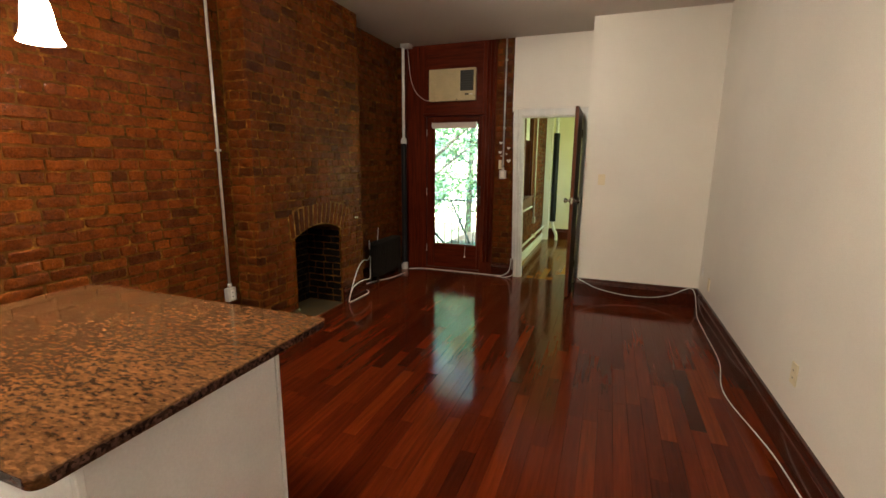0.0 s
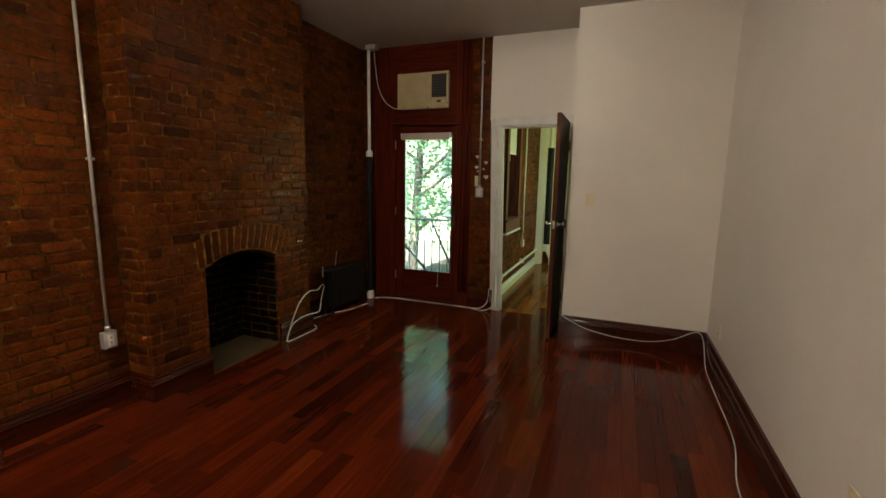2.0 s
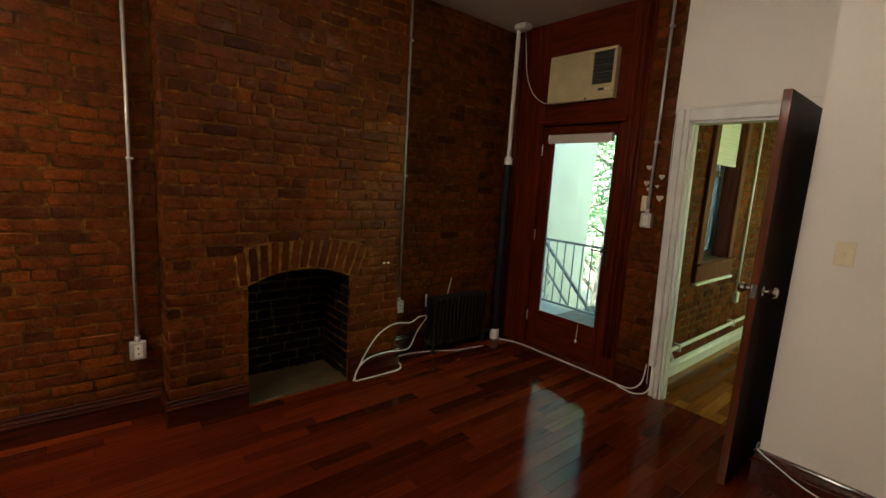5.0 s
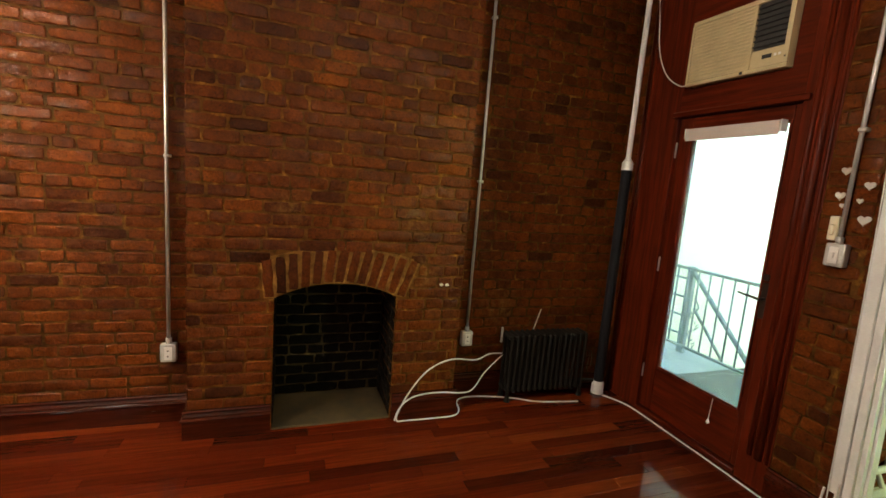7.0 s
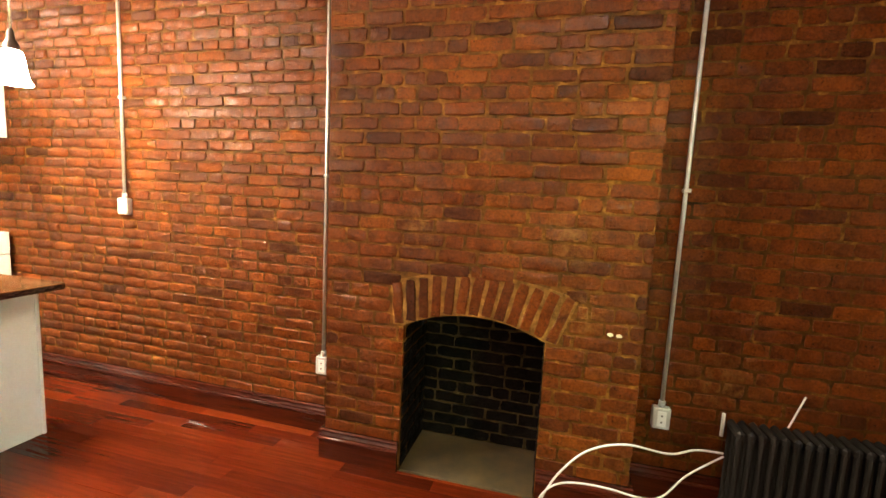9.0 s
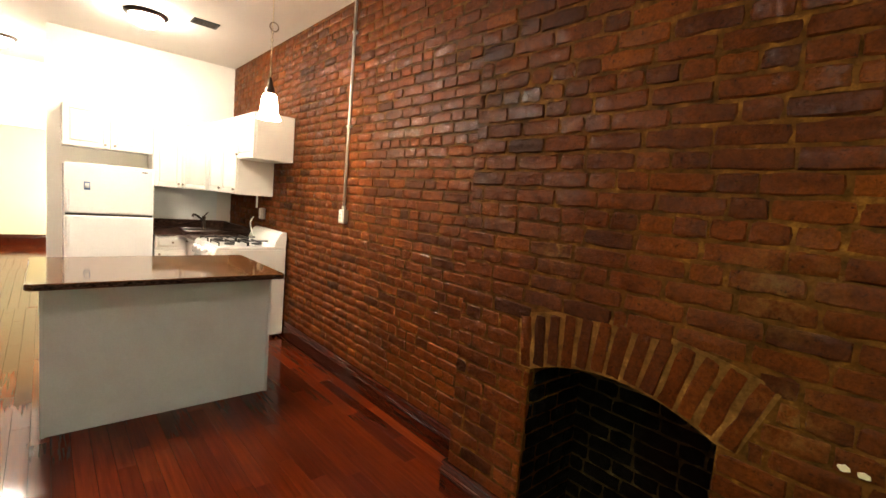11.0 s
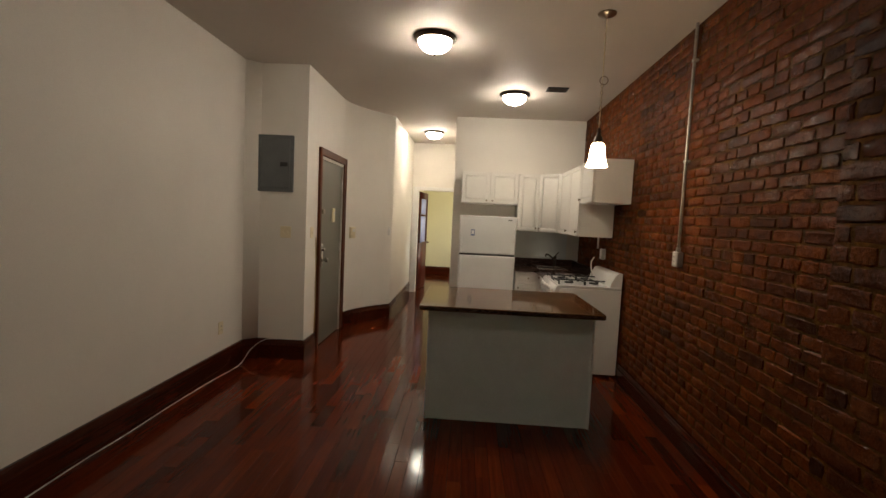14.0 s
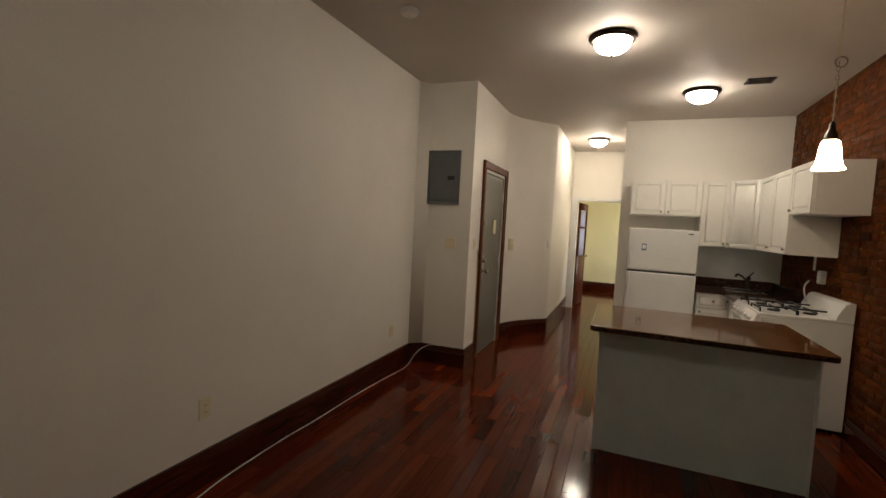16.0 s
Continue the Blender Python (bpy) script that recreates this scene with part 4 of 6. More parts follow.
plate("light_switch", (0.10, -2.085, 1.28), (-0.7, 0.7), "white_plastic", "small white light switch at the hall corner", w=0.05, kind="switch")


def fuse_panel():
    f = thing("fuse_panel", (0.905, 0.0, 1.98), "closed grey steel fuse panel on the return wall", "fuse box")
    x0, x1, z0, z1 = 0.72, 1.085, 1.70, 2.26
    part("frame", box(B(), x0, x1, -0.002, 0.016, z0, z1, 0.004), M["panel_grey"], f)
    d = part("door", box(B(), x0 + 0.035, x1 - 0.035, 0.016, 0.022, z0 + 0.04, z1 - 0.04, 0.003), M["panel_grey"], f)
    part("latch", box(B(), x0 + 0.055, x0 + 0.13, 0.022, 0.03, 1.955, 1.995, 0.003), M["slot"], d, "black latch")
    part("hinge", rod(B(), (x1 - 0.033, 0.021, z0 + 0.05), (x1 - 0.033, 0.021, z1 - 0.05), 0.005, segs=8), M["panel_grey"], f)


fuse_panel()


def entrance_door():
    x = 0.585
    c = structure("trim_entrance_door", box(B(), x - 0.022, x + 0.002, ED_Y0 + 0.002, ED_Y0 + 0.085, 0, 2.21, 0.005), M["casing"], "cherry-stained moulded entrance door casing", "door frame")
    part("casing_side", box(B(), x - 0.022, x + 0.002, ED_Y1 - 0.085, ED_Y1 - 0.002, 0, 2.21, 0.005), M["casing"], c)
    part("casing_head", box(B(), x - 0.023, x + 0.002, ED_Y1 - 0.086, ED_Y0 + 0.086, ED_TOP + 0.002, 2.215, 0.005), M["casing"], c)
    part("bead", rod(B(), (x - 0.022, ED_Y0 + 0.075, 0), (x - 0.022, ED_Y0 + 0.075, 2.21), 0.010, segs=8), M["casing"], c)
    part("bead", rod(B(), (x - 0.022, ED_Y1 - 0.075, 0), (x - 0.022, ED_Y1 - 0.075, 2.21), 0.010, segs=8), M["casing"], c)
    for y0, y1 in ((ED_Y0 - 0.035, ED_Y0), (ED_Y1, ED_Y1 + 0.035)):
        part("steel_jamb", box(B(), x - 0.006, x + 0.11, y0, y1, 0, ED_TOP), M["steel_jamb"], c, "pale grey steel jamb")
    part("steel_head", box(B(), x - 0.006, x + 0.11, ED_Y1 + 0.035, ED_Y0 - 0.035, ED_TOP - 0.035, ED_TOP), M["steel_jamb"], c)
    d = tagged(thing("door_3", (x + 0.03, (ED_Y0 + ED_Y1) / 2, 0.01), "closed grey-green painted steel entrance door", "door"), kind="structure")
    part("leaf", box(B(), x + 0.006, x + 0.05, ED_Y1 + 0.037, ED_Y0 - 0.037, 0.008, ED_TOP - 0.037, 0.003), M["steel_door"], d)
    xf = x + 0.006
    for z in (0.28, 1.08, 1.86):
        h = part("hinge", box(B(), xf - 0.012, xf, ED_Y1 + 0.012, ED_Y1 + 0.06, z - 0.055, z + 0.055, 0.003), M["galvanised"], d)
    part("lock_plate", box(B(), xf - 0.005, xf, ED_Y0 - 0.145, ED_Y0 - 0.08, 0.90, 1.16, 0.002), M["chrome"], d)
    knob(d, xf - 0.005, ED_Y0 - 0.112, 0.98, -1)
    part("deadbolt", turned(B(), [(0.018, -0.03), (0.024, -0.012), (0.026, 0)], (xf - 0.005, ED_Y0 - 0.112, 1.10), 16, "x"), M["chrome"], d)
    part("upper_lock", box(B(), xf - 0.03, xf, ED_Y0 - 0.12, ED_Y0 - 0.04, 1.50, 1.55, 0.006), M["nickel"], d)
    v = part("door_viewer", box(B(), xf - 0.022, xf, ED_Y0 - 0.52, ED_Y0 - 0.44, 1.40, 1.57, 0.006), M["ivory"], d, "ivory door viewer housing")
    part("viewer_button", turned(B(), [(0.012, -0.008), (0.014, 0)], (xf - 0.022, ED_Y0 - 0.48, 1.51), 14, "x"), M["white_plastic"], v)


entrance_door()
tube("cable", [(0.578, -0.29, 1.24), (0.572, -0.30, 1.0), (0.574, -0.29, 0.7), (0.572, -0.30, 0.4), (0.573, -0.295, 0.21)], 0.004, M["tan_cable"], label="tan cable hanging beside the entrance door casing", category="cable", group="tan cables beside the entrance door")
tube("cable", [(0.576, -0.275, 1.23), (0.571, -0.285, 0.95), (0.574, -0.31, 0.65), (0.571, -0.285, 0.35), (0.573, -0.28, 0.21)], 0.0035, M["tan_cable"], label="tan cable hanging beside the entrance door casing", category="cable", group="tan cables beside the entrance door")


def intercom():
    p = Vector((*curve[4], 1.26))
    t = (Vector(curve[5]) - Vector(curve[3])).normalized()
    m = Matrix.Translation(p) @ Matrix.Rotation(math.atan2(t.y, t.x), 4, "Z")
    i = thing("intercom", p, "ivory plastic intercom box on the curved wall", "intercom")
    for name, dims, mt in (("body", (-0.05, 0.05, -0.03, 0.01, -0.075, 0.075), "ivory"), ("cover", (-0.042, 0.042, -0.036, -0.03, -0.066, 0.066), "ivory"), ("grille", (-0.025, 0.025, -0.038, -0.036, 0.01, 0.045), "white_plastic")):
        bm = box(B(), *dims, 0.002)
        bm.transform(m)
        part(name, bm, M[mt], i)


intercom()


# ---- lamps and ceiling things ----
def ceiling_light(x, y, glow="lamp_glass", r=0.17):
    l = thing("ceiling_light", (x, y, CEIL), "lit flush ceiling lamp with bronze rim and frosted glass bowl", "ceiling lamp", "flush ceiling lamps")
    part("pan", turned(B(), [(r, 0.0), (r + 0.004, -0.012), (r - 0.012, -0.03), (r - 0.022, -0.036), (r - 0.03, -0.034), (r - 0.03, -0.002)], (x, y, CEIL), 40), M["bronze"], l, "dark bronze rim")
    part("bowl", turned(B(), [(r - 0.038, -0.03), (r - 0.041, -0.055), (r - 0.058, -0.082), (r - 0.09, -0.104), (r - 0.13, -0.118), (0.012, -0.122)], (x, y, CEIL), 40), M[glow], l, "lit frosted glass bowl")
    part("finial", turned(B(), [(0.014, -0.119), (0.014, -0.127), (0.008, -0.131), (0.012, -0.140), (0.004, -0.147)], (x, y, CEIL), 14), M["bronze"], l)
    return l


for x, y in ((-0.70, 0.74), (-1.50, -0.80), (-0.41, -3.22)):
    ceiling_light(x, y)
ceiling_light(-0.64, 3.95, "lamp_glass_living")


def pendant():
    x, y = -1.905, 1.22
    l = thing("pendant_lamp", (x, y, CEIL), "lit pendant lamp with white bell glass shade over the island", "pendant lamp")
    part("canopy", turned(B(), [(0.062, 0.0), (0.062, -0.008), (0.05, -0.018), (0.02, -0.026), (0.008, -0.034)], (x, y, CEIL), 28), M["nickel"], l)
    part("cord", rod(B(), (x, y, 2.17), (x, y, CEIL - 0.03), 0.0035, segs=8), M["ivory"], l)
    for k in range(13):
        z = 2.20 + k * 0.025
        bm = bmesh.new()
        ring = [(0.008 * math.cos(2 * math.pi * a / 10), 0.016 * math.sin(2 * math.pi * a / 10)) for a in range(10)]
        for a in range(10):
            p, q = ring[a], ring[(a + 1) % 10]
            if k % 2:
                rod(bm, (x + p[0], y, z + p[1]), (x + q[0], y, z + q[1]), 0.0016, segs=5)
            else:
                rod(bm, (x, y + p[0], z + p[1]), (x, y + q[0], z + q[1]), 0.0016, segs=5)
        part("chain_link", bm, M["nickel"], l)
    bm = B()
    for a in range(14):
        p, q = 2 * math.pi * a / 14, 2 * math.pi * (a + 1) / 14
        rod(bm, (x + 0.028 * math.cos(p) - 0.01, y, 2.51 + 0.028 * math.sin(p)), (x + 0.028 * math.cos(q) - 0.01, y, 2.51 + 0.028 * math.sin(q)), 0.004, segs=6)
    part("swag_ring", bm, M["nickel"], l)
    part("holder", turned(B(), [(0.006, 2.19), (0.013, 2.175), (0.016, 2.14), (0.03, 2.115), (0.033, 2.09), (0.031, 2.085)], (x, y, 0), 24), M["bronze"], l)
    part("shade", turned(B(), [(0.028, 2.088), (0.042, 2.075), (0.049, 2.04), (0.054, 1.99), (0.062, 1.95), (0.076, 1.925), (0.073, 1.923), (0.058, 1.948), (0.049, 1.99), (0.044, 2.04), (0.026, 2.07)], (x, y, 0), 32), M["pendant_glass"], l, "lit white glass bell shade")


pendant()


def ceiling_vent():
    v = thing("ceiling_vent", (-1.93, -0.56, CEIL), "dark ceiling air vent with thin slats", "vent")
    x0, x1, y0, y1, z = -2.04, -1.82, -0.64, -0.48, CEIL
    part("backing", box(B(), x0, x1, y0, y1, z - 0.004, z + 0.001), M["slot"], v)
    part("frame", box(box(box(box(B(), x0, x1, y0, y0 + 0.02, z - 0.01, z - 0.004), x0, x1, y1 - 0.02, y1, z - 0.01, z - 0.004), x0, x0 + 0.02, y0 + 0.02, y1 - 0.02, z - 0.01, z - 0.004), x1 - 0.02, x1, y0 + 0.02, y1 - 0.02, z - 0.01, z - 0.004), M["black_iron"], v)
    for k in range(7):
        y = y0 + 0.026 + k * 0.016
        part("slat", box(B(), x0 + 0.02, x1 - 0.02, y, y + 0.005, z - 0.011, z - 0.004), M["bronze"], v)


ceiling_vent()


def smoke_detector():
    s = thing("smoke_detector", (0.59, 1.54, CEIL), "round white smoke detector on the ceiling", "smoke detector")
    part("body", turned(B(), [(0.062, 0), (0.062, -0.014), (0.054, -0.03), (0.03, -0.036), (0.006, -0.036)], (0.59, 1.54, CEIL), 28), M["white_plastic"], s)
    part("test_button", turned(B(), [(0.014, -0.036), (0.012, -0.040)], (0.59, 1.54, CEIL), 14), M["ivory"], s)


smoke_detector()


# ---- kitchen ----
def rounded_slab(x0, x1, y0, y1, z0, z1, r=0.03):
    pts = []
    for cx, cy, a0 in ((x1 - r, y1 - r, 0), (x0 + r, y1 - r, 90), (x0 + r, y0 + r, 180), (x1 - r, y0 + r, 270)):
        for k in range(5):
            a = radians(a0 + 90 * k / 4)
            pts.append((cx + r * math.cos(a), cy + r * math.sin(a)))
    bm = prism(B(), pts, z0, z1)
    bmesh.ops.bevel(bm, geom=[e for e in bm.edges if abs(e.verts[0].co.z - e.verts[1].co.z) < 1e-5], offset=0.006, segments=2, affect="EDGES", profile=0.5)
    return bm


def island():
    i = thing("kitchen_island", (-1.39, 0.85, 0), "white-painted kitchen island with plain back panel", "kitchen island")
    x0, x1, y0, y1 = -2.005, -0.775, 0.52, 1.14
    part("body", box(B(), x0 + 0.012, x1 - 0.012, y0, y1 - 0.012, 0.0, 0.868), M["white_board"], i)
    part("back_panel", box(B(), x0 + 0.02, x1 - 0.02, y1 - 0.012, y1 - 0.002, 0.004, 0.866), M["white_board"], i)
    part("side_panel", box(B(), x1 - 0.012, x1 - 0.002, y0 + 0.02, y1 - 0.02, 0.004, 0.866), M["white_board"], i)
    for x in (x0, x1 - 0.02):
        part("corner_strip", box(B(), x, x + 0.02, y1 - 0.014, y1 + 0.004, 0.0, 0.868, 0.003), M["white_board"], i)
    part("corner_strip", box(B(), x1 - 0.014, x1 + 0.004, y0, y0 + 0.02, 0.0, 0.868, 0.003), M["white_board"], i)
    top = thing("countertop", (-1.37, 0.9, 0.87), "polished brown speckled granite island top", "countertop")
    part("slab", rounded_slab(-2.015, -0.722, 0.43, 1.352, 0.87, 0.905), M["granite"], top)
    part("polished_edge", prism(B(), [(-2.0165, 0.46), (-1.985, 0.4285), (-0.752, 0.4285), (-0.7205, 0.46), (-0.7205, 1.322), (-0.752, 1.3535), (-1.985, 1.3535), (-2.0165, 1.322)], 0.877, 0.898), M["dark_granite"], top, "darker polished granite edge")


island()


def fronted(parent, name, origin, angle, w, h, knob_at=None, mat="cabinet", drawer=False):
    """A raised-panel front. origin: its lower corner; angle: the plan direction of its width; it faces to the right of that."""
    m = Matrix.Translation(origin) @ Matrix.Rotation(radians(angle), 4, "Z")

    def put(pn, dims, mt, par, bev=0.0):
        bm = box(B(), *dims, bev)
        bm.transform(m)
        return part(pn, bm, M[mt], par)

    d = put(name, (0.003, w - 0.003, -0.010, 0.0, 0.003, h - 0.003), mat, parent, 0.002)
    f = 0.028 if drawer else 0.052
    put("field", (f + 0.007, w - f - 0.007, -0.023, -0.010, f + 0.007, h - f - 0.007), mat, d, 0.0125)
    for dims in ((0.004, f, -0.026, -0.010, 0.004, h - 0.004), (w - f, w - 0.004, -0.026, -0.010, 0.004, h - 0.004), (f, w - f, -0.026, -0.010, 0.004, f), (f, w - f, -0.026, -0.010, h - f, h - 0.004)):
        put("frame_rail", dims, mat, d, 0.003)
    if knob_at:
        bm = turned(B(), [(0.010, -0.026), (0.013, -0.022), (0.012, -0.014), (0.006, -0.010), (0.006, 0.0)], (knob_at[0], -0.025, knob_at[1]), 14, "y")
        bm.transform(m)
        part("knob", bm, M["nickel"], d, "small metal knob")
    return d


def upper(outline, z0, z1, base):
    c = thing("wall_cabinet", base, "white raised-panel kitchen wall cabinet", "kitchen cabinet", "kitchen wall cabinets")
    bm = prism(B(), outline, z0, z1)
    part("body", bm, M["cabinet"], c)
    return c


KY = KITCHEN_Y
c = upper([(-1.708, KY), (-0.935, KY), (-0.935, KY + 0.32), (-1.708, KY + 0.32)], 1.735, 2.16, (-1.32, KY, 1.735))
fronted(c, "door", (-0.936, KY + 0.32, 1.737), 180, 0.384, 0.421, (0.345, 0.04))
fronted(c, "door", (-1.322, KY + 0.32, 1.737), 180, 0.384, 0.421, (0.04, 0.04))
c = upper([(-1.998, KY), (-1.71, KY), (-1.71, KY + 0.32), (-1.998, KY + 0.32)], 1.385, 2.16, (-1.85, KY, 1.385))
fronted(c, "door", (-1.711, KY + 0.32, 1.387), 180, 0.286, 0.771, (0.25, 0.045))
c = upper([(-2.0, KY), (-2.0, KY + 0.32), (-2.25, KY + 0.57), (-2.60, KY + 0.57), (-2.60, KY)], 1.385, 2.16, (-2.3, KY, 1.385))
fronted(c, "door", (-2.003, KY + 0.323, 1.387), 135, 0.347, 0.771, (0.04, 0.045))
c = upper([(-2.25, KY + 0.573), (-2.25, -0.475), (-2.60, -0.475), (-2.60, KY + 0.573)], 1.385, 2.16, (-2.38, -1.0, 1.385))
fronted(c, "door", (-2.25, KY + 0.575, 1.387), 90, 0.487, 0.771, (0.46, 0.045))
fronted(c, "door", (-2.25, KY + 1.064, 1.387), 90, 0.487, 0.771, (0.46, 0.045))
c = upper([(-2.25, -0.473), (-2.25, 0.0), (-2.60, 0.0), (-2.60, -0.473)], 1.735, 2.16, (-2.38, -0.24, 1.735))
fronted(c, "door", (-2.25, -0.471, 1.737), 90, 0.469, 0.421, (0.04, 0.04))


def refrigerator():
    x0, x1, yf = -1.675, -0.94, -1.37
    f = thing("refrigerator", ((x0 + x1) / 2, -1.68, 0), "white enamel top-freezer refrigerator beside the worktop", "refrigerator")
    part("body", box(B(), x0 + 0.004, x1 - 0.004, KY + 0.01, yf - 0.055, 0.02, 1.555, 0.006), M["appliance"], f)
    for x in (x0 + 0.05, x1 - 0.05):
        part("foot", rod(B(), (x, -1.5, 0), (x, -1.5, 0.03), 0.02), M["slot"], f)
    fd = part("freezer_door", box(B(), x0, x1, yf - 0.052, yf, 1.072, 1.565, 0.014, 3), M["appliance"], f)
    ld = part("fridge_door", box(B(), x0, x1, yf - 0.052, yf, 0.05, 1.052, 0.014, 3), M["appliance"], f)
    part("gasket", box(B(), x0 + 0.01, x1 - 0.01, yf - 0.04, yf - 0.012, 1.05, 1.074), M["slot"], f)
    part("badge", box(B(), x0 + 0.06, x0 + 0.11, yf - 0.001, yf + 0.002, 1.515, 1.527, 0.001), M["slot"], fd)
    part("handle", box(B(), x1 - 0.04, x1 - 0.015, yf, yf + 0.02, 1.085, 1.3, 0.006), M["appliance"], fd)
    part("handle", box(B(), x1 - 0.04, x1 - 0.015, yf, yf + 0.02, 0.75, 1.04, 0.006), M["appliance"], ld)
    g = thing("fridge_magnet", (-1.115, yf, 1.345), "small blue printed magnet on the freezer door", "magnet")
    part("card", box(B(), -1.14, -1.09, yf - 0.001, yf + 0.003, 1.305, 1.385, 0.001), M["magnet"], g)
    part("print", box(B(), -1.132, -1.098, yf + 0.003, yf + 0.004, 1.325, 1.372), M["white_plastic"], g)


refrigerator()


def base_units():
    b = thing("base_cabinet", (-1.86, -1.72, 0), "white raised-panel kitchen base cabinet with drawer", "kitchen cabinet")
    part("body", box(B(), -2.04, -1.70, KY + 0.01, KY + 0.58, 0.09, 0.865), M["cabinet"], b)
    part("toe_kick", box(B(), -2.04, -1.70, KY + 0.01, KY + 0.50, 0.0, 0.09), M["slot"], b)
    fronted(b, "drawer", (-1.701, KY + 0.58, 0.70), 180, 0.336, 0.16, (0.168, 0.08), drawer=True)
    fronted(b, "door", (-1.701, KY + 0.58, 0.10), 180, 0.336, 0.595, (0.04, 0.55))
    b = thing("base_cabinet", (-2.3, -1.4, 0), "white kitchen base cabinet in the corner beside the stove", "kitchen cabinet")
    part("body", box(B(), -2.53, -2.042, KY + 0.01, -0.80, 0.09, 0.865), M["cabinet"], b)
    part("toe_kick", box(B(), -2.53, -2.09, KY + 0.01, -0.80, 0.0, 0.09), M["slot"], b)
    fronted(b, "door", (-2.04, KY + 0.62, 0.10), 90, 0.58, 0.755, (0.04, 0.7))
    t = thing("kitchen_worktop", (-2.1, -1.6, 0.87), "dark polished granite worktop round the kitchen corner", "worktop")
    part("slab", prism(B(), [(-1.685, KY + 0.002), (-1.685, KY + 0.62), (-1.92, KY + 0.62), (-1.95, KY + 0.68), (-1.95, -0.785), (-2.59, -0.785), (-2.59, KY + 0.002)], 0.867, 0.90), M["dark_granite"], t)
    part("upstand", box(B(), -2.60, -1.685, KY + 0.001, KY + 0.022, 0.901, 1.0, 0.003), M["dark_granite"], t)
    part("upstand", box(B(), -2.59, -2.555, KY + 0.022, -0.785, 0.901, 1.0, 0.003), M["dark_granite"], t)
    s = structure("backsplash", box(B(), -2.47, -1.69, KY, KY + 0.006, 1.002, 1.383), M["white_board"], "plain pale grey backsplash panel above the worktop", "backsplash")
    k = thing("sink", (-2.2, -1.72, 0.9), "stainless steel corner sink set in the granite", "sink")
    bm = B()
    for x0, x1, y0, y1 in ((-2.40, -2.02, -1.90, -1.88), (-2.40, -2.02, -1.56, -1.54), (-2.40, -2.38, -1.88, -1.56), (-2.04, -2.02, -1.88, -1.56)):
        box(bm, x0, x1, y0, y1, 0.897, 0.906, 0.003)
    part("rim", bm, M["chrome"], k)
    part("basin", box(B(), -2.38, -2.04, -1.88, -1.56, 0.9005, 0.9025), M["chrome"], k)
    # chrome faucet; the dark surroundings it mirrors are put into the metal colour
    f = thing("faucet", (-2.30, -1.93, 0.9), "single-lever kitchen faucet, metal coloured dark for its dark reflections", "faucet")
    part("body", turned(B(), [(0.028, 0.0), (0.026, 0.012), (0.020, 0.02), (0.020, 0.12), (0.024, 0.13), (0.020, 0.15), (0.006, 0.156)], (-2.30, -1.93, 0.90), 18), M["bronze"], f)
    tube("spout", [(-2.30, -1.93, 0.99), (-2.25, -1.88, 1.03), (-2.19, -1.82, 1.07), (-2.15, -1.78, 1.08), (-2.135, -1.765, 1.055)], 0.013, M["bronze"], f)
    part("lever", rod(B(), (-2.30, -1.93, 1.05), (-2.34, -1.90, 1.11), 0.008, 0.006), M["bronze"], f)


base_units()


